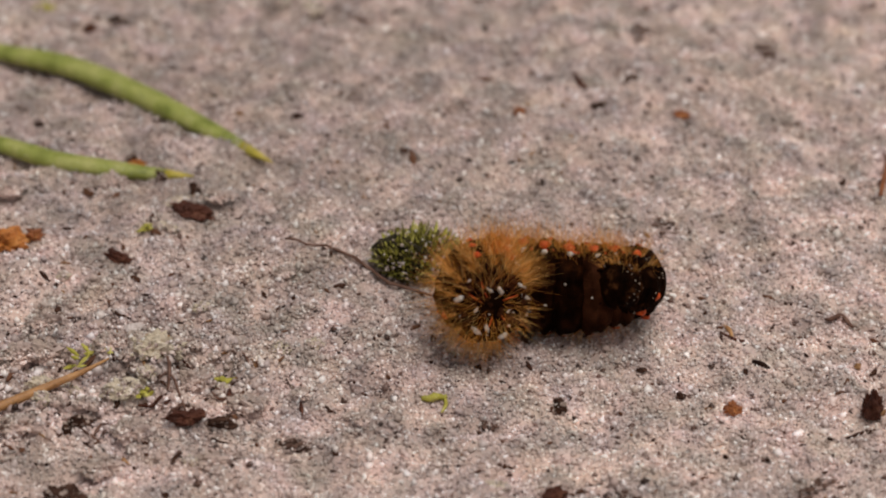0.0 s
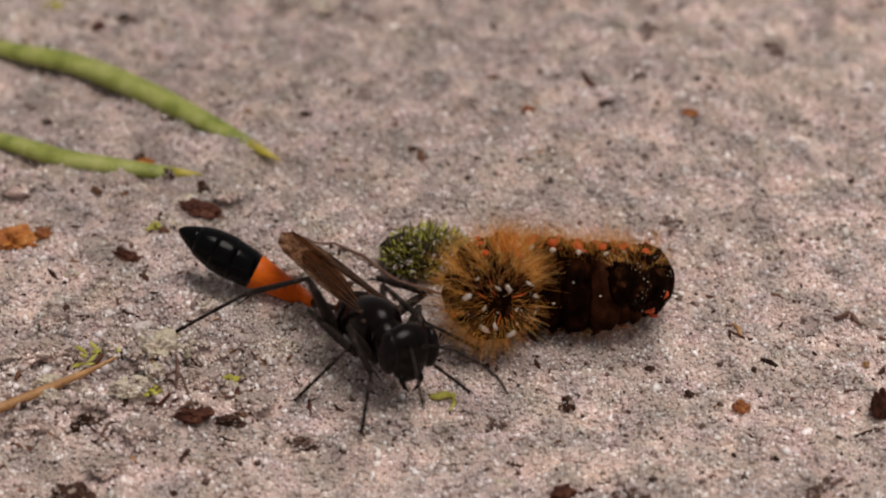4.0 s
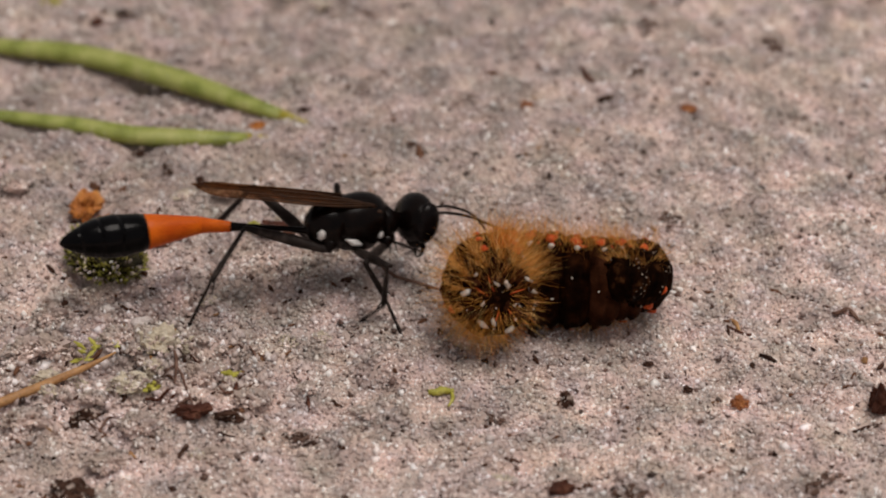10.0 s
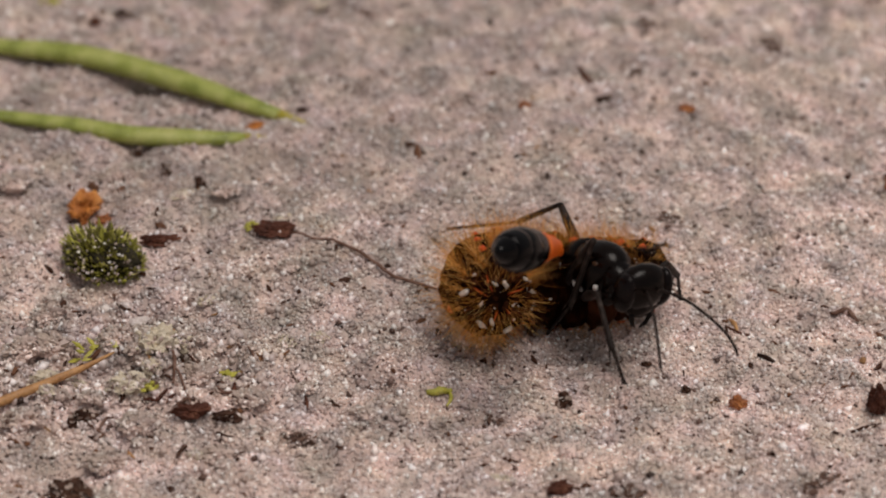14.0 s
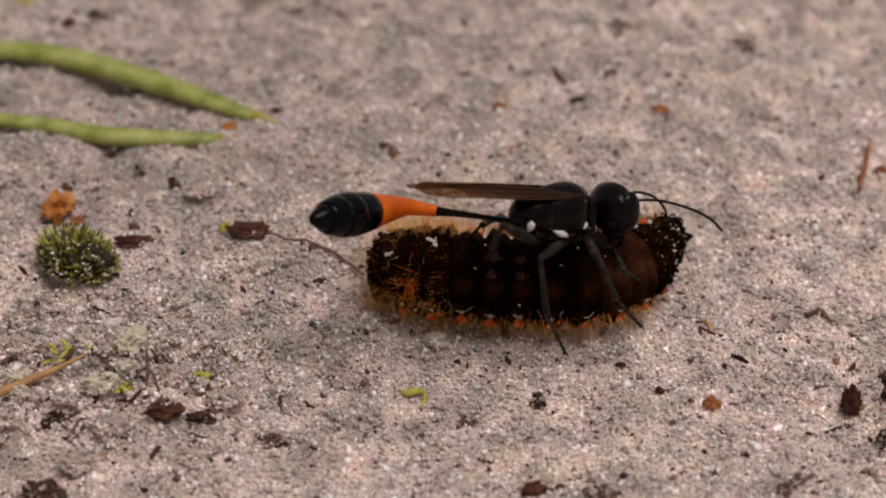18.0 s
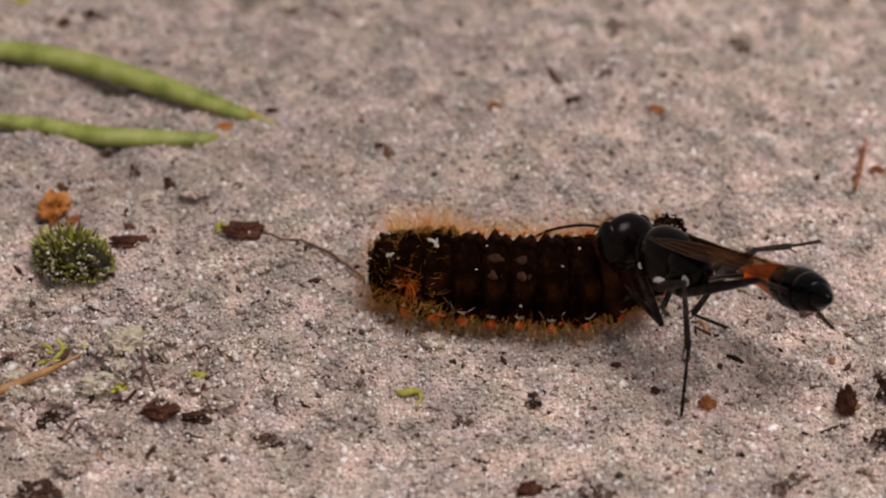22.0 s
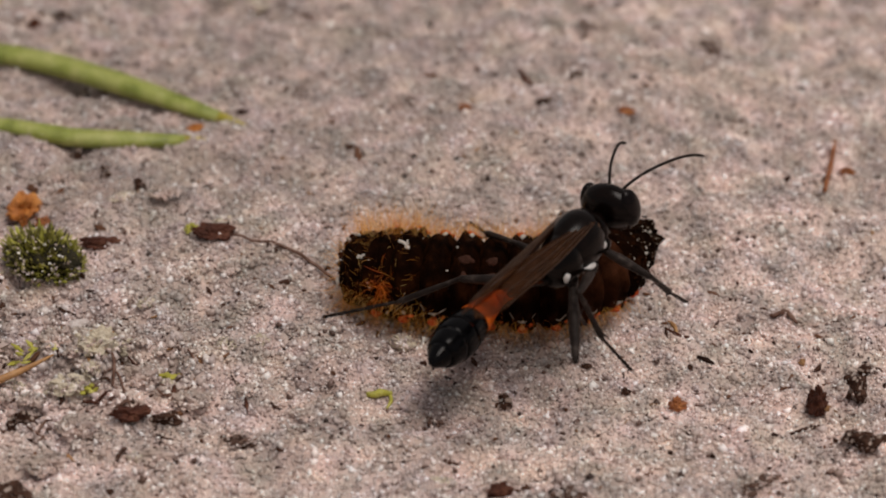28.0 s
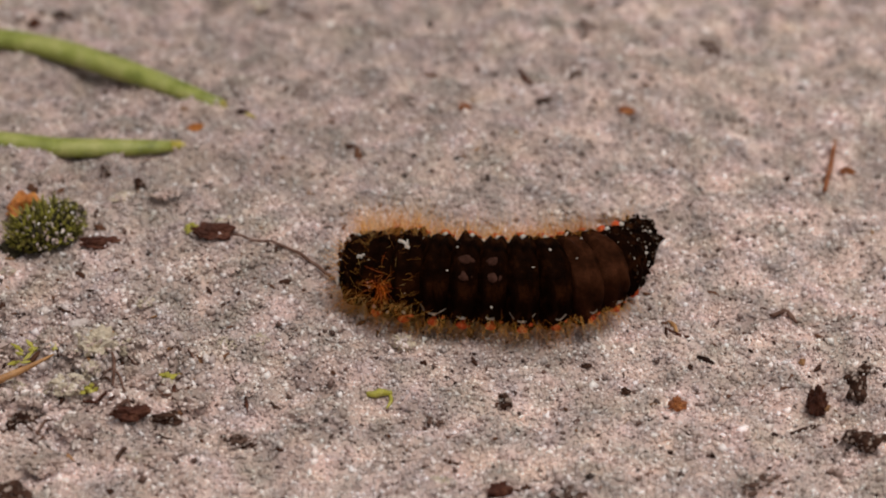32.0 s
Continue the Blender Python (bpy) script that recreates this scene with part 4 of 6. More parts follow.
# still crumbs, chips and stalks
for x, y, size, mat, name, label, category in (
    (*(6.98, -17.12), (0.55, 0.5, 0.55), CRUMB, "humus_crumb", "small dark humus crumb standing on sand", "crumb"),
    (*(2.83, -18.13), (0.6, 0.45, 0.35), SMUDGE, "humus_crumb", "small dark humus crumb on sand", "crumb"),
    (*(16.83, -17.01), (0.5, 0.42, 0.36), RUST, "seed_husk", "reddish-brown oval seed husk on sand", "seed"),
    (*(24.80, -17.12), (0.6, 0.55, 1.15), BARK, "bark_flake", "upright dark red-brown bark flake", "bark flake"),
    (*(27.24, -15.77), (1.1, 0.9, 1.0), CRUMB, "humus_crumb", "dark brown clot of humus and moss", "crumb"),
    (*(27.20, -20.34), (1.4, 0.9, 0.8), CRUMB, "humus_crumb", "dark flat clot of humus on sand", "crumb"),
    (*(28.16, -13.28), (0.7, 0.5, 0.4), CRUMB, "humus_crumb", "small black clot of humus", "crumb"),
    (*(-20.35, -18.41), (1.2, 0.65, 0.6), CRUMB, "bark_flake", "dark brown bark splinter in sand", "bark flake"),
    (*(-17.89, -9.55), (0.75, 0.55, 0.45), QUARTZ, "quartz_grain", "large pale pinkish quartz grain", "pebble"),
    (*(-14.20, -19.12), (1.1, 0.5, 0.45), BARK, "bark_flake", "brown bark crumb in sand", "bark flake"),
    (*(-12.46, -18.68), (1.1, 0.55, 0.5), CRUMB, "humus_crumb", "dark humus crumb in sand", "crumb"),
    (*(-15.04, -14.04), (0.6, 0.4, 0.4), CRUMB, "humus_crumb", "dark crumb beside pale lichen", "crumb"),
    (*(-8.06, -20.60), (0.9, 0.6, 0.45), SMUDGE, "humus_crumb", "dark grey humus crumb in sand", "crumb"),
    (*(-20.82, -24.49), (1.6, 0.9, 0.6), CRUMB, "humus_crumb", "broad dark humus patch in sand", "crumb"),
    (*(20.73, -24.49), (1.1, 0.7, 0.35), SMUDGE, "humus_crumb", "dark flat humus patch in sand", "crumb"),
    (*(11.93, -12.41), (0.4, 0.3, 0.25), CRUMB, "humus_crumb", "tiny dark humus crumb on sand", "crumb"),
    (*(13.87, -15.43), (0.42, 0.3, 0.25), CRUMB, "humus_crumb", "tiny dark humus crumb on sand", "crumb"),
    (*(17.96, -13.28), (0.25, 0.22, 0.2), CRUMB, "humus_crumb", "tiny black humus crumb on sand", "crumb"),
    # a shaded patch of sand, built as dark grains
    (*(14.39, 2.74), (0.9, 0.8, 0.3), SMUDGE, "humus_crumb", "dull dark crumb crusted with sand", "crumb"),
    (*(22.57, 25.43), (1.0, 0.75, 0.4), SMUDGE, "humus_crumb", "dark crumb on pale sand", "crumb"),
    # shade on the far sand, put in as dark grains
    (*(14.49, 28.83), (1.0, 0.9, 0.3), SMUDGE, "humus_crumb", "dull dark crumb crusted with sand", "crumb"),
    (*(-22.42, 29.93), (1.0, 0.45, 0.35), CRUMB, "bark_flake", "dark bark flake in sand", "bark flake"),
    (*(-24.43, 30.12), (0.5, 0.4, 0.3), BARK, "bark_flake", "small red-brown bark flake on sand", "bark flake"),
    (*(-28.15, 33.14), (0.7, 0.5, 0.4), FRESH, "moss_bit", "yellow-green moss bit on sand", "moss"),
    (*(-9.01, 32.87), (0.9, 0.7, 0.5), LICHEN, "lichen_bit", "pale yellowish lichen bit", "lichen"),
    (*(-11.04, 33.40), (0.6, 0.4, 0.35), LICHEN, "lichen_bit", "small pale lichen bit on sand", "lichen"),
    (*(10.75, 17.93), (0.85, 0.3, 0.3), CRUMB, "bark_flake", "thin dark bark splinter on sand", "bark flake"),
    (*(5.49, 16.71), (0.5, 0.4, 0.3), RUST, "rust_flake", "faint reddish bark crumb on sand", "bark crumb"),
    (*(16.20, 16.24), (0.5, 0.4, 0.25), RUST, "rust_flake", "faint reddish bark crumb on sand", "bark crumb"),
    (*(30.27, 10.30), (0.5, 0.35, 0.3), RUST, "rust_flake", "small brown bark crumb beside a twig", "bark crumb"),
    # these two imitate shaded sand with grey-brown grains
    (*(-5.48, 19.34), (0.8, 0.6, 0.25), SMUDGE, "humus_crumb", "dull grey-brown crumb crusted with sand", "crumb"),
    (*(1.75, 18.70), (0.7, 0.5, 0.25), SMUDGE, "humus_crumb", "dull grey-brown crumb crusted with sand", "crumb"),
    (*(-19.96, 11.54), (0.55, 0.4, 0.4), CRUMB, "humus_crumb", "black crumb under a needle", "crumb"),
    (*(-17.84, 7.95), (0.45, 0.4, 0.4), CRUMB, "humus_crumb", "small black crumb on sand", "crumb"),
    (*(-15.33, 6.05), (0.5, 0.4, 0.4), CRUMB, "humus_crumb", "small black crumb on sand", "crumb"),
    (*(-16.46, 5.35), (0.9, 0.6, 0.3), LICHEN, "lichen_bit", "pale grey lichen crust", "lichen"),
    (*(-24.58, -12.41), (1.5, 1.0, 0.9), SAND, "sand_lump", "crumbly lump of pale damp sand", "sand lump"),
    (*(-22.61, -12.29), (1.1, 0.8, 0.8), SAND, "sand_lump", "crumbly lump of pale damp sand", "sand lump"),
    (*(-19.13, -12.41), (1.0, 0.8, 0.7), SAND, "sand_lump", "crumbly lump of pale damp sand", "sand lump"),
    (*(-23.55, -19.78), (1.3, 0.8, 0.7), SAND, "sand_lump", "crumbly lump of pale damp sand", "sand lump"),
    (*(-14.14, -15.31), (1.2, 0.8, 0.8), SAND, "sand_lump", "crumbly lump of pale damp sand", "sand lump"),
    (*(-17.23, -19.24), (1.2, 0.8, 0.7), SAND, "sand_lump", "crumbly lump of pale damp sand", "sand lump"),
    (*(-10.94, -17.29), (1.0, 0.7, 0.6), SAND, "sand_lump", "crumbly lump of pale damp sand", "sand lump"),
    (*(-23.29, -9.12), (1.2, 0.8, 0.7), SAND, "sand_lump", "crumbly lump of pale damp sand", "sand lump"),
    (*(-18.70, -22.22), (1.2, 0.8, 0.6), SAND, "sand_lump", "crumbly lump of pale damp sand", "sand lump"),
    (*(-12.58, -21.95), (1.0, 0.7, 0.6), SAND, "sand_lump", "crumbly lump of pale damp sand", "sand lump"),
    (*(-27.17, 6.53), (1.0, 0.8, 0.7), SAND, "sand_lump", "crumbly lump of pale damp sand", "sand lump"),
    (*(-20.96, 7.59), (1.0, 0.7, 0.6), SAND, "sand_lump", "crumbly lump of pale damp sand", "sand lump"),
    (*(-13.74, 4.80), (1.0, 0.7, 0.5), SAND, "sand_lump", "crumbly lump of pale damp sand", "sand lump"),
    (*(25.72, -7.59), (1.0, 0.7, 0.5), SAND, "sand_lump", "crumbly lump of pale damp sand", "sand lump"),
    (*(-16.44, -13.00), (1.7, 1.1, 1.1), LICHEN, "lichen_bit", "pale yellowish lichen lump", "lichen"),
    (*(-22.45, -15.31), (2.1, 0.85, 0.8), LICHEN, "lichen_bit", "pale crust with a dark underside", "lichen"),
    (*(-18.10, -16.56), (1.1, 0.7, 0.6), LICHEN, "lichen_bit", "pale lichen crumb on sand", "lichen"),
    (*(-20.64, -13.12), (0.9, 0.7, 0.7), FRESH, "moss_bit", "bright yellow-green moss bit", "moss"),
    (*(-16.70, -16.68), (0.45, 0.35, 0.35), FRESH, "moss_bit", "tiny green moss bit on sand", "moss"),
    (*(-12.11, -13.69), (0.7, 0.4, 0.35), FRESH, "moss_bit", "olive green moss shred on sand", "moss"),
    (*(3.15, -24.17), (0.8, 0.5, 0.3), LICHEN, "lichen_bit", "pale greenish lichen crumb", "lichen"),
    (*(10.38, -25.88), (0.8, 0.6, 0.4), SMUDGE, "humus_crumb", "dark crumb in sand", "crumb"),
    (*(6.39, -25.01), (0.8, 0.5, 0.35), BARK, "bark_flake", "reddish-brown bark crumb in sand", "bark flake"),
    # brown grains in place of one more shaded patch
    (*(13.27, 21.06), (0.8, 0.7, 0.25), SMUDGE, "humus_crumb", "dull brown crumb crusted with sand", "crumb"),
):
    kinds = {"sand_lump": "crumbly sand lumps", "humus_crumb": "humus crumbs on the sand", "bark_flake": "bark flakes on the sand", "moss_bit": "moss bits on the sand", "lichen_bit": "lichen bits on the sand", "rust_flake": "rust-brown bark crumbs"}
    tagged(stone(name, x, y, size, mat, label, category, sink=-0.1 if mat == FRESH else 0.35), group=kinds.get(name, ""))

rng = random.Random(11)
for k in range(34):
    x, y, a = rng.gauss(-18, 7), rng.gauss(-15, 6), rng.uniform(0.3, 0.75)
    if x > -29 and -27 < y < -3:
        tagged(stone("sand_lump" if k % 3 else "lichen_bit", x, y, (a, a * rng.uniform(0.6, 0.95), a * rng.uniform(0.6, 0.95)), *((SAND, "small crumbly clod of pale sand", "sand lump") if k % 3 else (LICHEN, "small pale yellowish lichen crumb", "lichen"))), group="lichen bits on the sand" if k % 3 == 0 else "crumbly sand lumps")

for k in range(28):
    x, y, a, l = rng.gauss(-16.5, 3.2), rng.gauss(-16.5, 2.6), rng.uniform(0, math.pi), rng.uniform(0.3, 0.9)
    mat, label = ((BARK, "tiny dark red-brown bark splinter"), (ROOT, "tiny pale brown root fibre"), (CRUMB, "tiny black plant splinter"), (STRAW, "tiny straw-coloured plant fibre"))[k % 4]
    tagged(stick("plant_splinter", [(x - l * math.cos(a), y - l * math.sin(a)), (x, y + rng.uniform(-0.2, 0.2)), (x + l * math.cos(a), y + l * math.sin(a))], [0.03, rng.uniform(0.06, 0.15), 0.03], mat, label + " in loose sand", "plant bit", rough=0.4, lift=0.1), group="plant splinters in the sand")

stick("dry_needle", [(-26.97, -19.24), (-25.15, -18.41), (-22.16, -16.44), (-20.34, -15.19), (-18.98, -14.04)], [0.3, 0.29, 0.27, 0.2, 0.06], STRAW, "dry orange-brown pine needle on sand", "needle leaf", rough=0.06, lift=0.8, stiff=True)
stick("thin_root", [(-9.41, -0.33), (-6.92, -1.38), (-4.63, -2.86), (-3.22, -4.27), (-1.68, -4.97), (-0.31, -5.47)], [0.07, 0.09, 0.1, 0.12, 0.11, 0.09], ROOT, "thin wavy brown root on sand", "root", lift=0.25)
stick("twig", [(29.69, 12.94), (29.12, 10.45), (28.16, 6.32)], [0.12, 0.21, 0.14], RUST, "short upright brown twig on sand", "twig", lift=0.4)
stick("twig", [(23.11, -18.57), (23.95, -18.24), (24.95, -18.02)], [0.06, 0.12, 0.12], CRUMB, "black sliver beside a bark flake", "twig")
stick("twig", [(-9.78, -7.35), (-9.46, -6.98), (-9.14, -6.60)], [0.08, 0.12, 0.07], CRUMB, "tiny black splinter on sand", "twig")
stick("twig", [(-8.78, -14.04), (-8.56, -14.74), (-8.27, -15.31)], [0.05, 0.11, 0.09], CRUMB, "tiny black splinter on sand", "twig")
stick("twig", [(-12.09, -2.42), (-11.72, -2.61), (-11.37, -2.86)], [0.06, 0.11, 0.06], CRUMB, "tiny black splinter on sand", "twig")
stick("twig", [(9.20, 22.82), (9.64, 21.46), (10.09, 20.27)], [0.1, 0.2, 0.12], BARK, "short dark red bark splinter on sand", "twig")
stick("twig", [(-16.20, -15.99), (-15.08, -15.88), (-14.43, -18.13), (-14.03, -19.24)], [0.04, 0.07, 0.08, 0.05], ROOT, "bent brown stalk in sand", "twig", rough=0.35, lift=0.15)
stick("twig", [(-17.06, -11.46), (-16.41, -11.22), (-15.77, -10.98)], [0.1, 0.18, 0.1], STRAW, "short straw-coloured splinter on sand", "twig", lift=0.2)
stick("plant_shred", [(-0.94, -16.56), (-0.29, -16.38), (0.52, -16.22)], [0.14, 0.25, 0.12], FRESH, "bright yellow-green plant shred on sand", "plant bit", lift=0.1)
stick("plant_shred", [(0.39, -16.22), (0.45, -16.78), (0.20, -17.34)], [0.1, 0.12, 0.05], FRESH, "bright yellow-green plant shred on sand", "plant bit", lift=0.1)
stick("twig", [(16.84, -8.81), (17.47, -9.30), (18.29, -9.55)], [0.06, 0.12, 0.08], BARK, "thin brown splinter on sand", "twig")
stick("twig", [(17.08, -7.90), (17.37, -8.51), (17.48, -9.18)], [0.1, 0.15, 0.08], STRAW, "short straw-coloured chip on sand", "twig")
stick("twig", [(23.22, -7.35), (24.29, -6.85), (24.84, -7.95)], [0.1, 0.18, 0.06], ROOT, "thin brown root chip on sand", "twig", lift=0.2)
stick("thin_root", [(-15.87, -14.04), (-15.37, -15.31), (-15.40, -16.72)], [0.06, 0.11, 0.07], ROOT, "short bent brown root in loose sand", "root", rough=0.3, lift=0.25)
stick("twig", [(-15.00, -12.41), (-14.23, -13.00), (-13.60, -12.64)], [0.05, 0.1, 0.06], BARK, "small dark red-brown splinter on sand", "twig", rough=0.3, lift=0.2)
stick("thin_root", [(-12.97, -15.88), (-12.28, -16.33), (-11.49, -15.99)], [0.05, 0.09, 0.05], ROOT, "short thin brown root on sand", "root", rough=0.3, lift=0.15)
stick("twig", [(-17.07, -17.29), (-16.37, -17.85), (-15.60, -17.57)], [0.06, 0.14, 0.07], BARK, "small dark red-brown splinter on sand", "twig", rough=0.3, lift=0.2)
stick("thin_root", [(-11.36, -12.41), (-11.11, -12.88), (-10.92, -13.46)], [0.05, 0.09, 0.04], ROOT, "short thin brown root on sand", "root", rough=0.3, lift=0.15)
stick("twig", [(-19.58, -7.59), (-18.94, -8.32), (-18.36, -7.95)], [0.05, 0.1, 0.05], CRUMB, "tiny black splinter on sand", "twig", rough=0.3, lift=0.1)
stick("twig", [(-6.44, -16.72), (-6.17, -17.01), (-5.88, -17.12)], [0.05, 0.1, 0.05], CRUMB, "tiny black splinter on sand", "twig", rough=0.3, lift=0.1)
stick("twig", [(16.85, -18.79), (17.43, -19.51), (17.93, -19.24)], [0.05, 0.08, 0.05], CRUMB, "thin dark sliver on sand", "twig")


def specks(count):
    """Tiny dark and straw-coloured crumbs strewn over the sand, thickest in two corners."""
    rng = random.Random(5)
    bm = bmesh.new()
    for k in range(count):
        while True:
            x, y = rng.uniform(-30, 33), rng.uniform(-27, 37)
            litter = 0.16 + math.exp(-(((x + 19) / 9) ** 2 + ((y + 13) / 9.5) ** 2)) + 0.6 * math.exp(-(((x - 24) / 8) ** 2 + ((y + 13) / 9.5) ** 2))
            if rng.random() < litter:
                break
        s = 0.08 * rng.lognormvariate(0, 0.55)
        a = rng.uniform(0, math.pi)
        p = Vector((x, y, height(x, y) + 0.05))
        way = Vector((math.cos(a), math.sin(a), rng.uniform(-0.3, 0.4))) * s * rng.uniform(1, 3)
        tube(bm, (p - way, p, p + way), (s * 0.4, s * rng.uniform(0.7, 1.2), s * 0.3), sides=5, rough=0.3)
    tagged(part("humus_specks", bm, SPECK, None, "tiny dark humus specks strewn over the sand", smooth=False), category="litter", kind="stuff")


specks(1300)


# ---- what moves ----
def between(a, b, s):
    return a + (b - a) * s


def motions():
    stances = []

    def stance(t, head, waist, tip, nod=0, tuck=0, lift=0, bend=(0, 0.77, -0.64), joint=None, **feet):
        stances.append({"t": t, "head": Vector(head), "waist": Vector(waist), "tip": Vector(tip), "nod": nod, "tuck": tuck, "lift": lift, "bend": Vector(bend), "joint": joint, "feet": feet})

    # the wasp: middle of the head, root of the waist, tip of the rear body, and feet where they stand firm
    stance(0, (-42.62, 1.85, 5.5), (-49.75, 2.12, 5.3), (-63.80, -1.73, 7.2))
    stance(0.5, (-23.29, 2.83, 5.5), (-30.42, 2.91, 5.0), (-44.73, 0.23, 5.6))
    stance(1, (-7.2, -0.8, 4.7), (-13.7, -3.2, 5.3), (-28.4, -0.2, 4.4), joint=(-20.1, -1.9, 5.1), nod=-10, lh=((-15.6, -0.5, 7.6), (-18.5, 3.2, 4.4), (-21.3, 8.1, 0.1)), rf=((-8.4, -5.6, 4.4), (-9.5, -8.0, 3.0), (-9.6, -5.9, 0.1)), rh=((-17.3, -4.7, 4.1), (-21.8, -6.1, 1.5), (-25.3, -9.6, 0.1)), rm=((-8.5, -6.4, 5.0), (-8.1, -7.1, 0.5), (-5.9, -9.8, 0.1)))
    stance(1.5, (-4.08, -4.63, 5.5), (-11.07, -2.74, 5.1), (-24.44, -2.47, 8.0))
    stance(2, (-2.6, -8.4, 4.8), (-9.4, -6.8, 5.2), (-22.2, -1.0, 8.1), joint=(-15.1, -5.6, 8.0), nod=-5, lf=((-5.2, -5.7, 1.0), (-3.8, -8.8, 2.1), (-2.8, -7.7, 0.1)), rf=((-6.0, -11.6, 5.4), (-5.1, -11.0, 3.0), (-5.7, -10.2, 0.1)), rh=((-12.6, -6.9, 6.9), (-15.6, -7.5, 3.2), (-20.4, -7.7, 0.1)), rm=((-8.8, -8.5, 7.0), (-8.5, -11.2, 4.5), (-7.7, -11.5, 0.1)))
    stance(2.5, (-4.92, -13.78, 5.0), (-7.85, -6.01, 5.8), (-15.64, 7.63, 3.2), lm=(-0.39, -11.49, 0.0), rf=(-6.51, -12.20, -0.0), rm=(-13.66, -14.78, 0.0), rh=(-19.52, -7.93, 0.0), bend=(0.83, 0.54, -0.15))
    stance(3, (-4.5, -16.5, 3.8), (-6.6, -9.9, 4.6), (-12.8, 3.9, 3.1), joint=(-9.2, -3.8, 3.8), nod=10, lift=-9, lh=((-4.7, -11.3, 7.9), (-4.4, -8.9, 3.6), (-1.4, -4.9, 0.1)), lm=((-2.5, -13.2, 5.3), (-1.5, -12.5, 2.1), (1.2, -12.0, 0.1)), rf=((-8.5, -16.5, 3.3), (-8.7, -18.9, 3.6), (-9.2, -16.6, 0.1)), rh=((-10.3, -13.4, 6.5), (-15.1, -11.9, 2.7), (-20.9, -7.6, 0.1)), rm=((-9.7, -13.6, 5.1), (-11.0, -11.7, 1.9), (-11.4, -14.9, 0.1)))
    stance(3.5, (-1.66, -20.41, 4.0), (-4.92, -12.89, 4.0), (-12.49, -0.88, 1.0), lm=(3.54, -15.25, 0.0), rh=(-17.56, -11.84, 0.0), bend=(0.63, 0.27, -0.73))
    stance(4.5, (-2.36, -15.08, 5.0), (-7.42, -9.24, 2.8), (-13.45, -9.61, 5.0))
    stance(5.5, (-1.69, -5.96, 4.0), (-6.41, -12.36, 5.7), (-9.52, -15.99, 3.5), rf=(4.71, -15.48, 0.0), rm=(0.30, -12.08, 0.0), rh=(-14.81, -11.13, 0.0), nod=20)
    stance(6, (-3.3, -3.7, 5.5), (-9.2, -7.5, 6.5), (-16.3, -10.4, 4.4), joint=(-12.2, -3.2, 2.4), nod=25, lift=-4, lh=((-9.4, -1.9, 6.6), (-11.0, 0.4, 3.5), (-13.0, 3.1, 0.1)), rf=((-3.2, -8.6, 5.5), (-2.7, -7.9, 2.7), (-1.4, -9.5, 0.1)), rh=((-11.9, -6.9, 7.8), (-16.0, -5.7, 3.9), (-22.1, -3.9, 0.1)), rm=((-5.7, -10.6, 6.1), (-4.8, -13.4, 4.3), (-2.7, -12.7, 0.1)))
    stance(6.5, (-2.99, -2.40, 6.0), (-9.74, -5.10, 6.9), (-18.34, -3.13, 4.5), rm=(-9.11, -8.64, 0.0))
    stance(7, (-2.5, -7.8, 6.4), (-8.4, -4.2, 5.2), (-20.0, -7.6, 6.7), joint=(-14.3, -1.7, 4.2), nod=10, lift=-3, lh=((-10.5, -2.9, 7.1), (-15.6, -0.0, 4.3), (-21.3, 4.1, 0.1)), rf=((-3.2, -10.1, 6.3), (-1.9, -10.4, 3.4), (0.6, -10.5, 0.1)), rh=((-11.0, -4.1, 7.8), (-15.0, -0.9, 4.4), (-20.5, 3.5, 0.1)), rm=((-7.3, -6.8, 8.1), (-8.0, -8.6, 4.6), (-7.8, -8.6, 0.1)))
    stance(7.5, (-4.09, -2.69, 5.5), (-11.17, -2.89, 6.0), (-21.01, -0.04, 5.0), rm=(-8.31, -9.48, 0.0))
    stance(8, (-4.7, -0.7, 5.4), (-10.9, -3.9, 6.2), (-24.7, 0.8, 4.5), joint=(-17.4, -3.0, 6.5), nod=0, lh=((-14.3, -1.8, 7.4), (-17.0, 1.7, 4.3), (-20.0, 5.9, 0.1)), rf=((-7.1, -5.6, 5.3), (-5.0, -7.8, 2.6), (-1.2, -10.1, 0.1)), rh=((-12.0, -7.1, 8.5), (-11.6, -11.1, 5.2), (-11.2, -10.1, 0.1)), rm=((-6.2, -7.2, 5.1), (-8.7, -5.1, 3.6), (-9.9, -4.1, 0.1)))
    stance(8.5, (-11.88, -1.54, 6.0), (-18.97, -1.46, 4.7), (-32.75, -4.19, 5.0), rm=(-16.31, -10.07, 0.0))
    stance(9, (-16.7, -0.0, 6.7), (-22.2, -4.1, 5.3), (-34.6, -11.8, 3.6), joint=(-28.2, -6.3, 3.6), nod=-10, lift=4, lf=((-18.0, -2.4, 2.2), (-19.5, -5.1, 0.5), (-22.0, -3.4, 0.1)), lh=((-25.9, -2.3, 6.3), (-28.6, -0.0, 3.7), (-31.4, 2.5, 0.1)), rf=((-18.0, -4.3, 3.1), (-15.0, -6.7, 1.2), (-10.9, -9.7, 0.1)), rm=((-22.4, -4.3, 3.9), (-20.1, -8.1, 1.6), (-16.6, -12.7, 0.1)))
    stance(9.5, (-11.67, -2.77, 6.0), (-18.67, -1.88, 5.0), (-27.32, -5.67, 3.0), rm=(-16.60, -10.07, 0.0), lift=3)
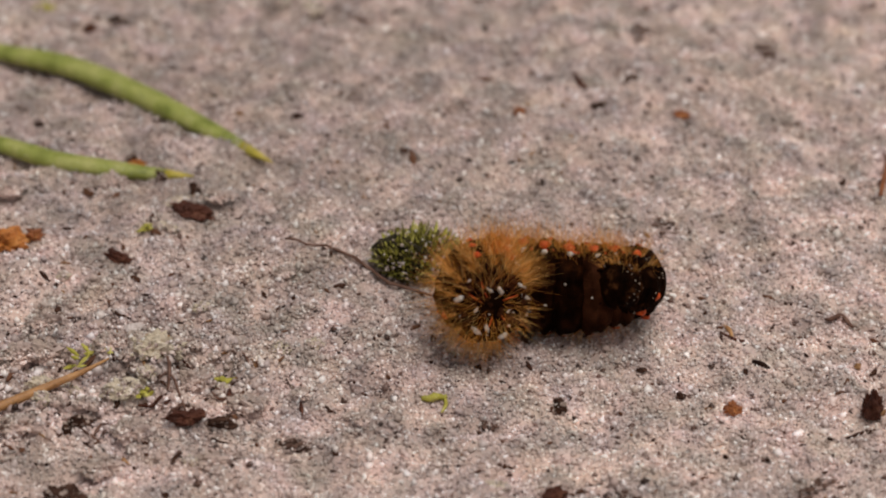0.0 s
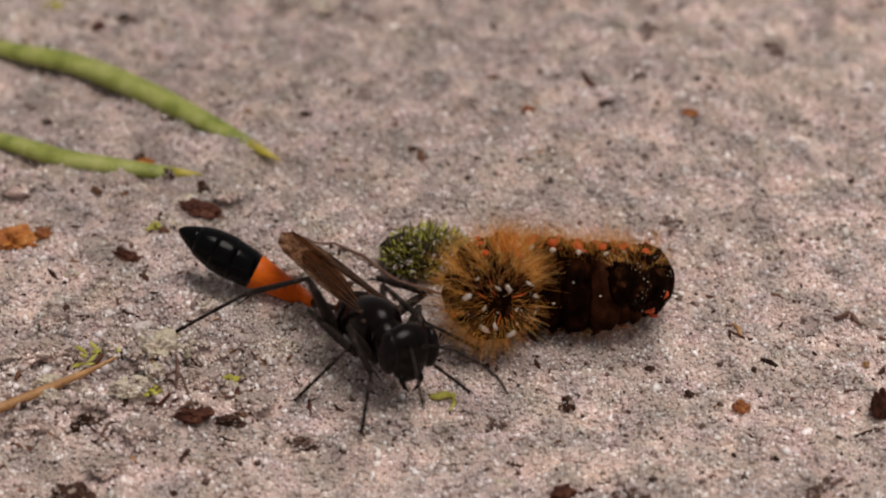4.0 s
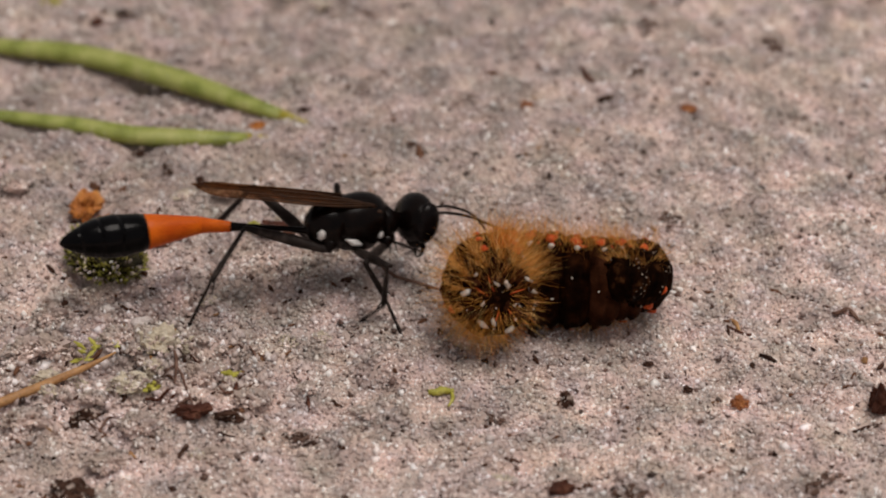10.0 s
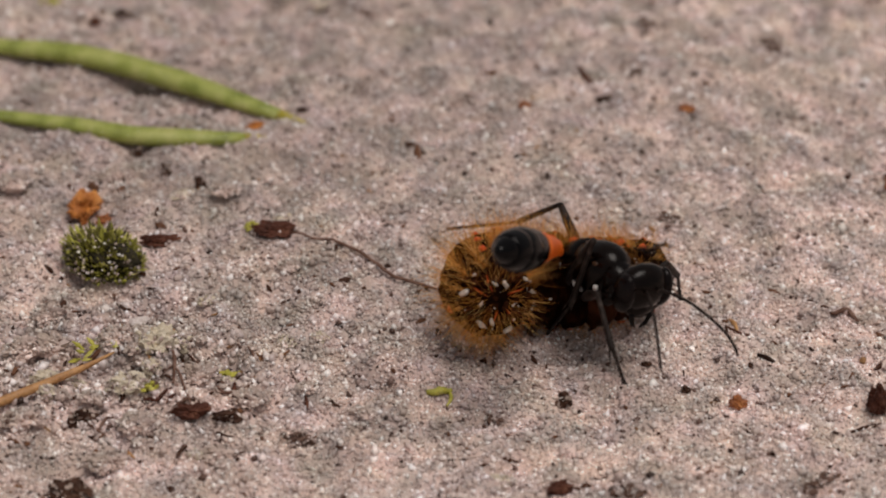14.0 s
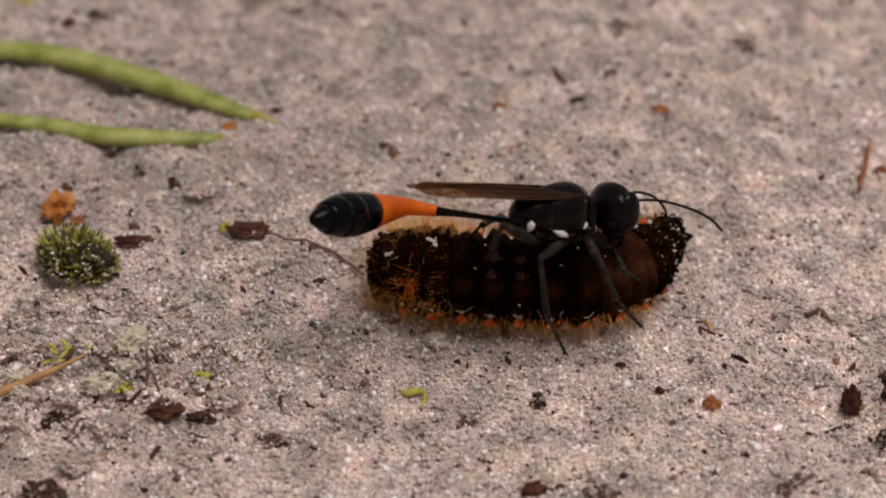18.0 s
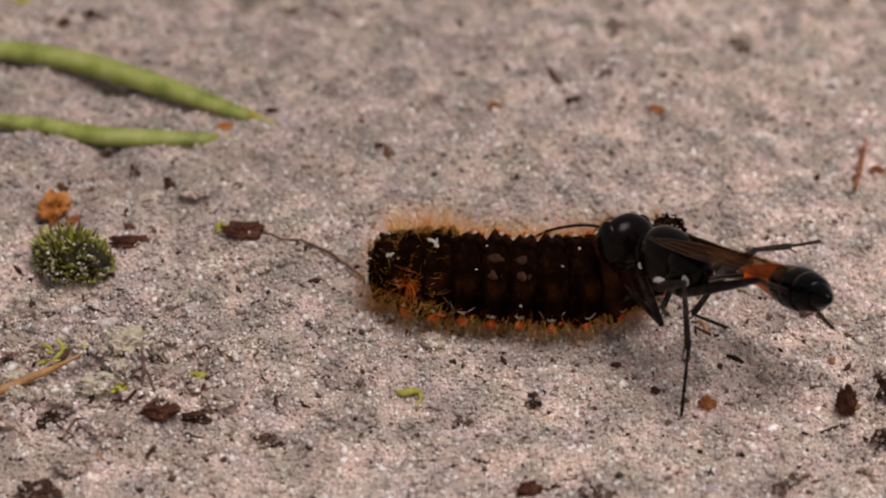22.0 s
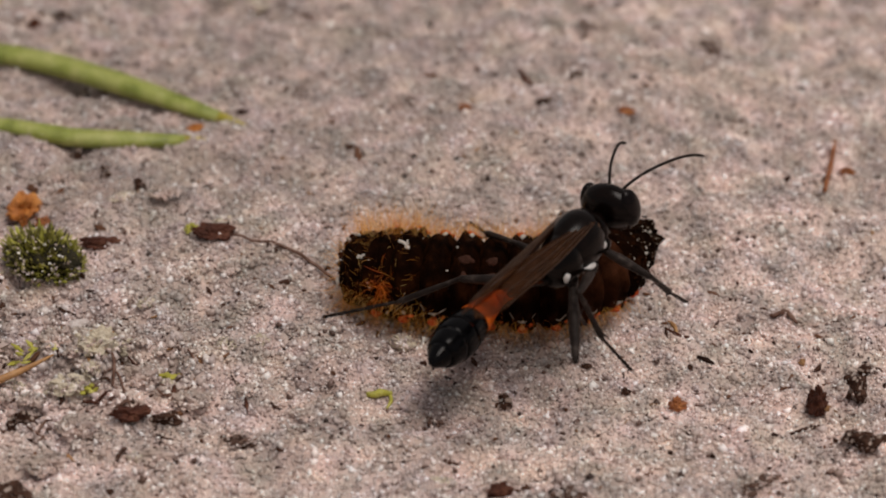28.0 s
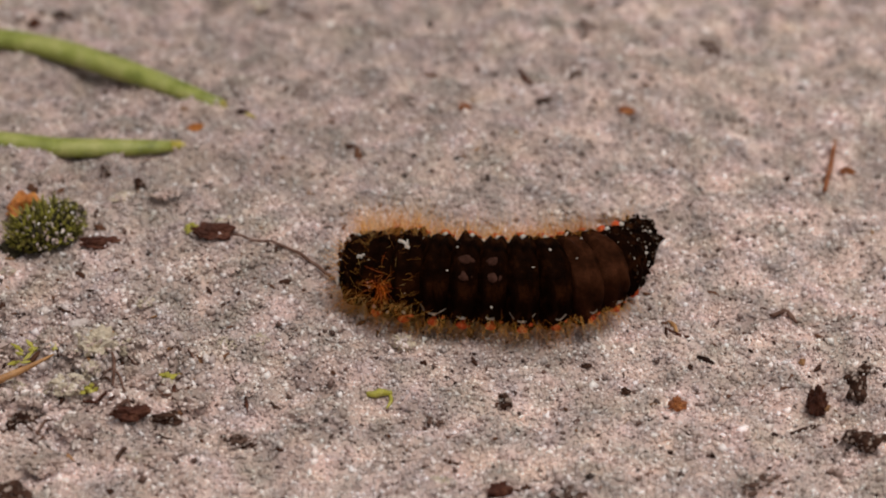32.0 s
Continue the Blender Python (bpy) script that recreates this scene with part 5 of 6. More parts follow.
    stance(10, (-1.9, -4.5, 4.9), (-8.2, -7.2, 6.1), (-22.5, -8.8, 5.9), joint=(-14.6, -5.8, 5.3), nod=10, lift=3, lh=((-11.2, -4.9, 7.5), (-13.7, -2.9, 3.7), (-17.1, 0.6, 0.1)), rf=((-4.7, -9.3, 4.9), (-3.6, -8.6, 2.2), (-2.3, -10.8, 0.1)), rh=((-11.7, -7.6, 6.1), (-13.5, -11.7, 5.1), (-15.3, -9.3, 0.1)), rm=((-3.2, -10.5, 4.7), (-3.6, -9.2, 1.8), (-5.4, -8.8, 0.1)))
    stance(10.5, (0.99, -5.94, 9.0), (-5.95, -7.71, 8.0), (-17.56, -6.92, 4.0), rm=(-0.49, -10.07, 0.0), rh=(-12.97, -8.76, 0.0), lift=5)
    stance(11, (5.4, -7.4, 9.0), (0.3, -11.8, 11.0), (-7.8, -23.2, 15.9), joint=(-4.1, -16.1, 13.2), nod=10, lift=-3, lf=((6.2, -9.2, 7.6), (6.5, -12.2, 7.1), (7.0, -11.3, 4.0)), lh=((-2.8, -7.3, 8.1), (-3.2, -4.3, 4.3), (-5.1, -0.8, 0.1)), lm=((2.8, -7.2, 6.1), (3.2, -5.4, 3.4), (3.4, -10.4, 5.0)), rf=((6.3, -12.0, 7.9), (5.9, -13.3, 4.3), (7.0, -13.1, 0.1)), rh=((-3.3, -12.0, 10.2), (-4.4, -9.0, 5.1), (-5.6, -3.5, 0.1)), rm=((1.9, -13.6, 11.4), (1.9, -13.7, 6.3), (2.3, -12.8, 0.1)))
    stance(11.5, (3.47, -8.22, 11.0), (-2.76, -12.54, 10.8), (-11.36, -10.70, 3.0), rf=(6.61, -11.25, 0.0), rm=(2.17, -12.43, 0.0))
    stance(12, (11.5, -13.8, 6.9), (7.5, -8.2, 5.5), (3.1, -19.4, 13.9), joint=(6.4, -12.6, 10.1), nod=20, lift=-22, lf=((13.0, -10.0, 6.3), (13.9, -7.9, 3.8), (14.5, -5.3, 0.1)), lh=((8.0, -4.0, 4.2), (7.5, -1.8, 1.2), (5.9, -8.5, 3.0)), lm=((10.2, -6.8, 4.7), (11.4, -9.2, 5.8), (13.1, -5.1, 2.0)), rf=((12.0, -12.0, 7.1), (15.6, -10.3, 4.3), (17.8, -6.8, 0.1)), rh=((8.5, -14.0, 7.3), (7.4, -12.1, 3.7), (5.9, -9.6, 0.1)), rm=((9.5, -14.5, 6.8), (10.3, -12.5, 3.6), (11.5, -10.2, 0.1)))
    stance(12.5, (9.73, -14.79, 8.0), (10.03, -6.47, 4.9), (8.86, -3.78, 4.0), lm=(19.47, -14.31, 0.0), lh=(19.04, -7.10, 0.0), rh=(-1.29, -6.62, -0.0))
    stance(13, (9.6, -15.0, 5.0), (10.2, -8.0, 5.0), (8.1, -20.6, 12.4), joint=(9.6, -13.0, 9.1), nod=10, lift=-42, lf=((10.8, -15.6, 5.2), (11.6, -13.3, 3.0), (12.2, -10.2, 0.1)), lh=((12.8, -11.5, 7.8), (14.8, -9.4, 3.9), (18.7, -7.3, 0.1)), lm=((14.2, -10.4, 5.1), (15.3, -13.7, 3.5), (17.1, -11.7, 0.1)), rf=((8.8, -15.6, 4.9), (8.4, -13.3, 2.6), (8.2, -10.2, 0.1)), rh=((7.1, -9.9, 8.1), (4.3, -7.6, 4.4), (-1.3, -6.2, 0.1)), rm=((8.3, -13.8, 5.6), (7.4, -12.0, 2.9), (6.7, -9.6, 0.1)))
    stance(13.5, (11.68, -15.64, 6.8), (8.72, -8.16, 4.2), (3.69, -22.54, 12.8), lm=(3.13, 7.22, 0.0), lh=(17.85, -6.98, 0.0), rm=(11.10, -15.25, 0.0), rh=(3.42, 5.49, -0.0), tuck=2, bend=(0.09, 0.62, 0.78))
    stance(14, (11.2, -14.2, 6.2), (7.4, -8.5, 4.8), (2.9, -20.4, 12.6), joint=(6.3, -13.6, 8.6), nod=20, lift=-25, lf=((12.8, -11.3, 6.3), (13.8, -9.1, 3.8), (14.3, -6.5, 0.1)), lh=((7.8, -6.7, 7.8), (4.5, -3.0, 3.8), (-2.4, 1.7, 0.1)), lm=((10.2, -7.2, 4.1), (11.8, -8.9, 5.6), (13.8, -4.1, 3.0)), rf=((11.6, -12.3, 6.4), (13.3, -8.9, 4.5), (13.9, -5.3, 0.1)), rh=((8.5, -13.8, 7.1), (7.4, -12.1, 3.7), (6.2, -9.6, 0.1)), rm=((8.9, -15.4, 5.1), (9.5, -18.2, 4.7), (10.6, -15.5, 0.1)))
    stance(14.5, (10.19, -9.45, 9.0), (5.96, -5.22, 3.9), (0.00, -12.23, 5.0), rf=(14.95, -8.76, 0.0), rm=(9.53, -15.25, 0.0))
    stance(15.5, (10.79, -8.64, 8.5), (5.41, -14.13, 10.3), (-2.67, -9.85, 5.0))
    stance(16.5, (10.61, -7.23, 8.0), (4.93, -12.19, 10.2), (-4.45, -10.16, 7.5), lh=(-0.30, 6.48, 0.0), rf=(15.18, -6.98, 0.0), rm=(5.61, -14.20, 0.0))
    stance(17, (10.2, -6.9, 7.9), (4.8, -11.2, 9.1), (-5.8, -15.4, 10.3), joint=(-1.2, -8.7, 7.9), nod=5, lf=((10.7, -8.9, 5.7), (11.4, -11.4, 5.6), (12.8, -8.5, 3.0)), lh=((4.2, -5.5, 5.9), (3.1, -9.7, 7.7), (2.2, -5.7, 4.0)), lm=((6.8, -5.8, 5.2), (7.7, -3.2, 2.4), (8.2, -6.9, 4.0)), rf=((7.9, -12.1, 6.8), (11.3, -10.2, 4.1), (15.0, -7.4, 0.1)), rh=((3.6, -14.7, 10.7), (3.4, -11.8, 7.5), (3.1, -8.2, 4.0)), rm=((5.1, -12.3, 9.3), (5.2, -13.4, 5.0), (5.9, -12.8, 0.1)))
    stance(17.5, (10.90, -7.83, 8.0), (4.83, -12.24, 9.8), (-6.04, -8.95, 7.5), rf=(14.77, -7.57, 0.0), rm=(6.80, -13.02, 0.0), lift=3)
    stance(18, (11.3, -7.9, 7.7), (5.4, -11.4, 9.3), (-6.1, -15.1, 11.4), joint=(-0.8, -9.0, 8.6), nod=5, lift=0, lf=((11.5, -8.2, 5.2), (12.0, -11.0, 5.4), (13.4, -8.4, 3.0)), lh=((4.8, -5.9, 6.1), (3.7, -10.0, 7.9), (2.8, -5.6, 4.0)), lm=((7.4, -6.2, 5.5), (7.9, -9.9, 6.7), (8.8, -6.9, 4.0)), rf=((10.3, -13.1, 7.7), (11.5, -12.1, 4.2), (13.9, -10.0, 0.1)), rh=((4.5, -15.3, 11.1), (4.3, -12.2, 7.7), (4.1, -8.1, 4.0)), rm=((7.0, -14.0, 9.4), (7.4, -14.6, 4.7), (8.9, -12.4, 0.1)))
    stance(18.5, (11.50, -7.59, 8.0), (4.94, -10.14, 10.2), (-6.65, -7.08, 10.0), rf=(13.55, -9.36, 0.0), rm=(7.40, -11.13, 0.0))
    stance(19, (11.4, -6.4, 8.0), (5.1, -9.0, 9.6), (-7.3, -10.1, 10.4), joint=(-0.4, -5.4, 9.0), nod=8, lift=-2, lh=((3.9, -4.2, 5.5), (3.1, -8.4, 7.3), (2.2, -3.7, 4.0)), lm=((7.6, -4.4, 5.3), (8.4, -1.8, 2.4), (8.9, -5.6, 4.0)), rf=((10.7, -11.3, 7.4), (11.2, -12.4, 5.6), (11.6, -10.0, 3.0)), rh=((3.3, -13.4, 10.0), (2.1, -14.4, 5.3), (0.5, -12.5, 0.1)), rm=((6.9, -12.5, 9.1), (10.2, -12.5, 4.8), (13.2, -10.1, 0.1)))
    stance(19.5, (12.70, -6.86, 8.0), (5.93, -9.78, 8.8), (-6.43, -8.80, 8.0), rm=(13.45, -9.59, -0.0), rh=(2.56, -12.90, 0.0), lift=6)
    stance(20, (13.3, -13.2, 9.3), (7.4, -10.0, 7.7), (-5.9, -3.6, 6.7), joint=(2.0, -6.4, 8.0), nod=10, lift=5, rf=((10.4, -16.1, 8.9), (12.5, -14.1, 6.5), (13.5, -10.9, 3.0)), rh=((4.7, -14.7, 9.3), (3.7, -14.8, 5.0), (3.1, -12.9, 0.1)), rm=((8.4, -15.8, 8.9), (8.8, -16.0, 4.6), (10.4, -14.8, 0.1)))
    stance(20.5, (16.47, -6.74, 8.0), (8.93, -7.11, 8.0), (-2.38, -7.39, 9.0), rm=(18.74, -7.45, 0.0), rh=(3.15, -12.31, 0.0), lift=6)
    stance(21, (18.7, -3.3, 9.3), (15.4, -9.3, 7.7), (10.1, -12.4, 4.2), joint=(13.5, -4.7, 3.2), nod=0, lf=((15.1, -2.5, 7.4), (14.9, 1.0, 4.0), (14.9, 6.5, 0.1)), lh=((11.6, -4.8, 5.4), (11.1, -6.7, 0.3), (8.9, -11.4, 0.1)), lm=((12.7, -5.4, 7.4), (10.8, -1.6, 3.6), (9.8, 4.6, 0.1)), rf=((21.1, -7.4, 7.7), (22.2, -4.6, 4.2), (24.3, 0.0, 0.1)), rh=((16.2, -12.6, 9.8), (15.4, -13.5, 5.5), (14.7, -13.8, 0.1)), rm=((21.6, -7.1, 7.9), (24.4, -4.5, 4.1), (27.3, 0.0, 0.1)))
    stance(21.25, (16.76, -2.47, 8.0), (16.88, -11.05, 7.8), (16.74, -13.22, 4.5))
    stance(21.5, (14.29, -6.74, 8.0), (17.60, -14.17, 9.9), (20.18, -16.95, 7.5), lm=(10.03, -14.08, 0.0), rh=(27.93, 0.85, 0.0))
    stance(22, (12.6, -9.3, 6.4), (16.6, -14.9, 7.6), (23.4, -17.1, 7.4), joint=(20.0, -9.9, 4.6), nod=10, lift=0, lf=((14.8, -14.4, 5.7), (12.8, -11.2, 4.0), (11.2, -7.7, 0.1)), lh=((18.4, -17.3, 9.2), (22.4, -14.4, 5.7), (25.4, -10.0, 0.1)), lm=((15.2, -16.1, 7.9), (15.5, -17.8, 4.5), (15.3, -18.1, 0.1)), rh=((19.5, -11.1, 9.2), (22.5, -6.6, 4.4), (26.6, 1.2, 0.1)))
    stance(22.5, (11.36, -10.74, 6.0), (15.78, -16.75, 9.0), (20.95, -27.52, 12.6), lm=(12.16, -16.65, 0.0), lh=(24.91, -9.95, 0.0), tuck=2.5, bend=(0.16, 0.50, 0.85))
    stance(23, (8.8, -10.7, 5.3), (13.6, -15.2, 7.7), (17.0, -18.6, 5.6), joint=(15.4, -10.7, 2.9), nod=0, lf=((8.6, -15.7, 6.2), (7.8, -13.6, 4.0), (7.3, -10.8, 1.0)), lh=((16.5, -14.5, 8.8), (20.8, -12.0, 5.3), (26.2, -9.4, 0.1)), lm=((10.1, -18.1, 5.5), (7.1, -15.8, 3.9), (4.8, -13.9, 0.1)), rf=((9.2, -10.4, 6.6), (8.6, -9.0, 5.4), (8.1, -7.4, 4.0)), rh=((16.9, -10.7, 6.8), (18.4, -9.1, 3.1), (20.7, -5.7, 0.1)), rm=((12.2, -9.5, 5.7), (12.7, -12.4, 7.1), (13.7, -8.1, 4.0)))
    stance(23.5, (7.00, -11.61, 5.5), (11.25, -17.68, 8.9), (15.12, -29.39, 12.7), lf=(3.65, -12.20, -0.0), lm=(6.37, -17.35, 0.0), lh=(26.51, -9.24, 0.0), tuck=2.5, bend=(0.05, 0.43, 0.90))
    stance(24, (7.5, -9.4, 5.2), (10.5, -15.2, 7.8), (14.1, -18.2, 5.5), joint=(12.0, -10.2, 3.6), nod=0, lf=((4.8, -12.6, 5.2), (4.6, -14.5, 3.5), (4.2, -13.0, 0.1)), lh=((14.2, -15.1, 7.2), (20.4, -13.6, 4.0), (26.4, -9.4, 0.1)), lm=((6.9, -15.4, 8.3), (6.6, -16.7, 4.5), (6.2, -17.8, 0.1)), rf=((8.3, -8.7, 6.0), (7.6, -10.6, 6.8), (7.1, -6.8, 4.0)), rh=((15.9, -13.6, 6.2), (17.4, -10.8, 2.8), (20.0, -6.6, 0.1)), rm=((10.6, -9.3, 5.9), (11.1, -12.1, 7.3), (12.1, -8.0, 4.0)))
    stance(24.5, (5.92, -11.45, 6.0), (9.09, -18.50, 9.5), (11.44, -30.53, 14.3), lf=(4.24, -12.20, -0.0), lm=(6.37, -17.35, 0.0), lh=(25.52, -9.24, 0.0), tuck=2.5, bend=(0.92, 0.37, 0.14))
    stance(25, (7.6, -11.2, 8.1), (8.5, -18.1, 7.9), (11.4, -21.3, 4.6), joint=(10.0, -12.9, 3.8), nod=45, lf=((5.4, -15.0, 8.9), (4.9, -13.0, 5.8), (4.2, -12.4, 0.1)), lh=((7.2, -21.2, 9.6), (6.8, -18.9, 5.5), (6.4, -17.4, 0.1)), lm=((7.1, -17.9, 9.1), (6.8, -14.4, 6.1), (6.0, -10.5, 2.0)), rf=((9.8, -14.2, 9.4), (10.8, -10.7, 7.2), (12.2, -6.1, 4.0)), rh=((13.4, -17.5, 9.3), (16.0, -15.1, 4.1), (22.3, -10.7, 0.1)), rm=((12.5, -14.6, 7.7), (15.6, -12.3, 3.8), (18.5, -7.6, 0.1)))
    stance(25.5, (9.49, -9.73, 8.5), (8.60, -18.37, 10.1), (8.07, -31.33, 12.6), lm=(4.04, -13.37, 0.0), rh=(21.16, -9.83, 0.0), tuck=2.5, bend=(0.65, -0.20, -0.73))
    stance(26.5, (12.47, -9.00, 8.5), (9.50, -16.89, 9.8), (6.45, -29.48, 12.0), tuck=2.5, bend=(0.69, -0.35, -0.63))
    stance(27.5, (14.26, -8.52, 8.5), (10.20, -15.71, 9.8), (5.60, -27.69, 11.7), rf=(20.71, -3.62, 0.0), rm=(14.58, -7.34, 0.0), rh=(0.40, -9.48, 0.0), tuck=2.5, bend=(0.25, 0.06, 0.97))
    stance(28, (13.0, -9.8, 9.0), (9.1, -15.5, 8.0), (2.7, -18.5, 4.1), joint=(6.6, -11.0, 3.6), nod=-5, lf=((10.9, -8.2, 8.0), (10.6, -2.6, 5.1), (10.7, 5.3, 0.1)), lh=((4.4, -13.4, 7.6), (0.9, -11.3, 3.6), (-5.0, -8.1, 0.1)), lm=((7.3, -11.3, 8.5), (4.6, -4.5, 4.9), (3.7, 5.5, 0.1)), rf=((15.0, -14.2, 7.5), (16.7, -11.3, 4.2), (18.9, -6.6, 0.1)), rh=((10.0, -19.5, 9.4), (11.0, -15.0, 5.4), (12.2, -9.0, 0.1)), rm=((10.6, -16.6, 9.0), (12.4, -16.5, 4.5), (14.8, -14.0, 0.1)))
    stance(28.3, (13.06, -9.20, 7.5), (8.73, -16.19, 9.2), (2.03, -26.41, 11.1), rf=(17.77, -6.38, 0.0), rm=(14.67, -13.37, 0.0), rh=(-4.95, -7.93, -0.0), tuck=2.5, bend=(0.21, 0.07, 0.98))
    stance(28.6, (13.46, -8.92, 8.0), (9.51, -16.16, 9.7), (3.86, -27.21, 11.6), rf=(18.26, -6.74, 0.0), rm=(15.55, -13.61, 0.0), rh=(-4.95, -7.93, 0.0), tuck=2.5, bend=(-0.30, -0.02, -0.95))
    stance(29, (11.6, -7.7, 9.6), (10.2, -14.5, 8.4), (6.5, -17.9, 5.2), joint=(8.7, -9.8, 3.6), nod=-5, lf=((8.8, -10.7, 10.1), (8.0, -5.6, 5.7), (8.0, 2.7, 0.1)), lh=((4.7, -13.1, 6.9), (0.9, -11.1, 3.3), (-5.0, -8.1, 0.1)), lm=((6.8, -10.0, 8.9), (5.6, -4.9, 4.9), (5.2, 2.7, 0.1)), rf=((15.0, -10.6, 7.2), (16.9, -10.1, 3.7), (18.5, -7.2, 0.1)), rh=((10.1, -18.1, 8.5), (11.1, -14.1, 4.8), (12.2, -9.0, 0.1)), rm=((12.5, -15.2, 8.2), (13.7, -15.5, 4.1), (16.1, -14.0, 0.1)))
    stance(29.5, (6.6, -4.8, 9.9), (10.8, -10.3, 9.1), (16.1, -13.1, 6.8), joint=(13.1, -5.3, 5.3), nod=-5, lift=6, lf=((5.6, -9.5, 9.8), (4.5, -4.4, 5.7), (2.4, 3.4, 0.1)), lh=((14.0, -11.0, 7.4), (16.0, -8.7, 4.2), (18.2, -7.2, 0.1)), lm=((9.7, -11.6, 9.2), (9.6, -13.9, 4.9), (9.4, -15.2, 0.1)), rh=((15.3, -8.5, 9.3), (17.1, -7.2, 5.1), (19.9, -6.0, 0.1)))
    stance(30, (-5.1, -4.1, 9.5), (1.9, -4.1, 9.5), (13.0, 5.4, 10.3), joint=(7.4, -0.9, 10.7), nod=-5, lift=11, lf=((-4.4, -6.7, 6.2), (-3.5, -6.4, 3.4), (-2.5, -5.0, 0.1)), lh=((2.2, -8.3, 12.3), (2.4, -9.1, 7.7), (2.5, -11.6, 3.0)), lm=((-0.9, -6.8, 11.8), (-0.8, -8.6, 7.9), (-1.1, -6.4, 4.0)), rh=((5.6, -3.1, 9.3), (9.3, -5.8, 7.4), (13.0, -3.8, 4.0)))
    stance(30.5, (-17.7, 2.6, 7.5), (-11.9, -1.2, 8.5), (2.6, -1.9, 8.9), joint=(-5.6, 0.3, 8.1), nod=0, lift=6, lh=((-8.4, -1.1, 8.0), (-6.9, -3.4, 5.1), (-5.5, -0.8, 0.1)), lm=((-12.7, -3.6, 7.6), (-13.6, -4.0, 3.9), (-15.4, -5.3, 0.1)))
    stance(31, (-38.3, 13.2, 6.2), (-31.3, 13.7, 5.8), (-16.4, 14.4, 3.8), joint=(-24.8, 14.3, 5.1))
    stance(31.3, (-48.22, 17.35, 6.0), (-40.88, 17.68, 5.4), (-27.20, 15.12, 5.5))
    stance(32, (-74.01, 19.02, 6.0), (-66.64, 19.08, 5.5), (-52.42, 21.32, 3.9))

    # each stance in full: body, waist, rear body and six legs; legs that are not told stand beside the body
    LEAN = Vector((0, 0.3, 1.0))
    rest = {"f": (4.6, 3.6), "m": (-0.6, 5.2), "h": (-7.2, 4.8)}

    def body_at(head, waist):
        return Matrix.Translation((head + waist) / 2) @ frame_of(head - waist, LEAN).to_4x4()

    for n, one in enumerate(stances):
        body = body_at(one["head"], one["waist"])
        root = body @ Vector((-3.45 + one["tuck"], 0, -0.28))
        if one["joint"]:
            joint, tip = Vector(one["joint"]), one["tip"]
        else:
            gap = one["tip"] - root
            d = max(min(gap.length, (STALK + REAR) * 0.995), REAR - STALK + 1.2)
            way = gap.normalized()
            along = (STALK ** 2 - REAR ** 2 + d * d) / (2 * d)
            over = (one["bend"] - way * one["bend"].dot(way)).normalized()
            joint = root + way * along + over * math.sqrt(max(0.0, STALK ** 2 - along ** 2))
            tip = root + way * d
        one["stalk"], one["rear"] = (joint - root).normalized(), (tip - joint).normalized()
        ahead = one["head"] - one["waist"]
        ahead.z = 0
        ahead = ahead.normalized() if ahead.length > 0.1 else X
        left = Z.cross(ahead)
        mid = (one["head"] + one["waist"]) / 2
        one["legs"] = {}
        for s, sign in (("l", 1), ("r", -1)):
            for k, (fx, fy) in rest.items():
                hx, hy, hz = HIP[k]
                hip = body @ Vector((hx, hy * sign, hz))
                told = one["feet"].get(s + k)
                if told and isinstance(told[0], tuple):
                    knee, ankle, foot = (Vector(v) for v in told)
                    span = (ankle - hip).normalized()
                    pole = (knee - hip) - span * (knee - hip).dot(span)
                    pole = pole.normalized() if pole.length > 0.05 else Z.copy()
                else:
                    if told:
                        foot = Vector(told)
                    else:
                        p = mid + ahead * (fx + 0.8 * math.sin(n * 2.1 + fx * 3 + sign)) + left * (sign * fy)
                        foot = Vector((p.x, p.y, height(p.x, p.y) + 0.1))
                    flat = hip - foot
                    flat.z = 0
                    flat = flat.normalized() if flat.length > 0.05 else -left * sign
                    ankle = foot + (flat * 0.8 + Z * 0.6) * FOOT[k]
                    pole = (Z * 0.8 + (body.to_3x3() @ Vector(({"f": 0.3, "m": 0.0, "h": -0.4}[k], sign, 0))) * 0.6).normalized()
                one["legs"][s + k] = (ankle, foot, pole)
    rows = {k: [] for k in ("thing", "head", "stalk", "rear")}
    wing_rows = []
    leg_rows = {k: ([], [], []) for k in hunter["legs"]}
    times = sorted({round(q * 0.2, 2) for q in range(161)} | {one["t"] for one in stances})
    for t in times:
        i = max(0, min(len(stances) - 2, next((j for j, one in enumerate(stances) if one["t"] > t), len(stances)) - 1))
        a, b = stances[i], stances[i + 1]
        s = (t - a["t"]) / (b["t"] - a["t"])
        ease = s * s * (3 - 2 * s) * 0.6 + s * 0.4
        head, waist, nod, tuck, lift, to_joint, to_tip = (between(a[k], b[k], ease) for k in ("head", "waist", "nod", "tuck", "lift", "stalk", "rear"))
        body = body_at(head, waist)
        inverse = body.inverted()

        def local(m):
            m = inverse @ m
            m.translation *= MM
            return m

        world_body = body.copy()
        world_body.translation *= MM
        rows["thing"].append((t, world_body))
        rows["head"].append((t, pose(3.55 * MM, 0, 0.1 * MM, 0, nod, 0)))
        base = pose(0.6 * MM, 0, 1.2 * MM)
        wing_rows.append((t, base @ pose(0, 0, 0, 0, lift, 0) @ base.inverted()))
        root = body @ Vector((-3.45 + tuck, 0, -0.28))
        joint = root + to_joint.normalized() * STALK
        rows["stalk"].append((t, local(Matrix.Translation(root) @ frame_of(-to_joint).to_4x4())))
        rows["rear"].append((t, local(Matrix.Translation(joint) @ frame_of(-to_tip).to_4x4())))
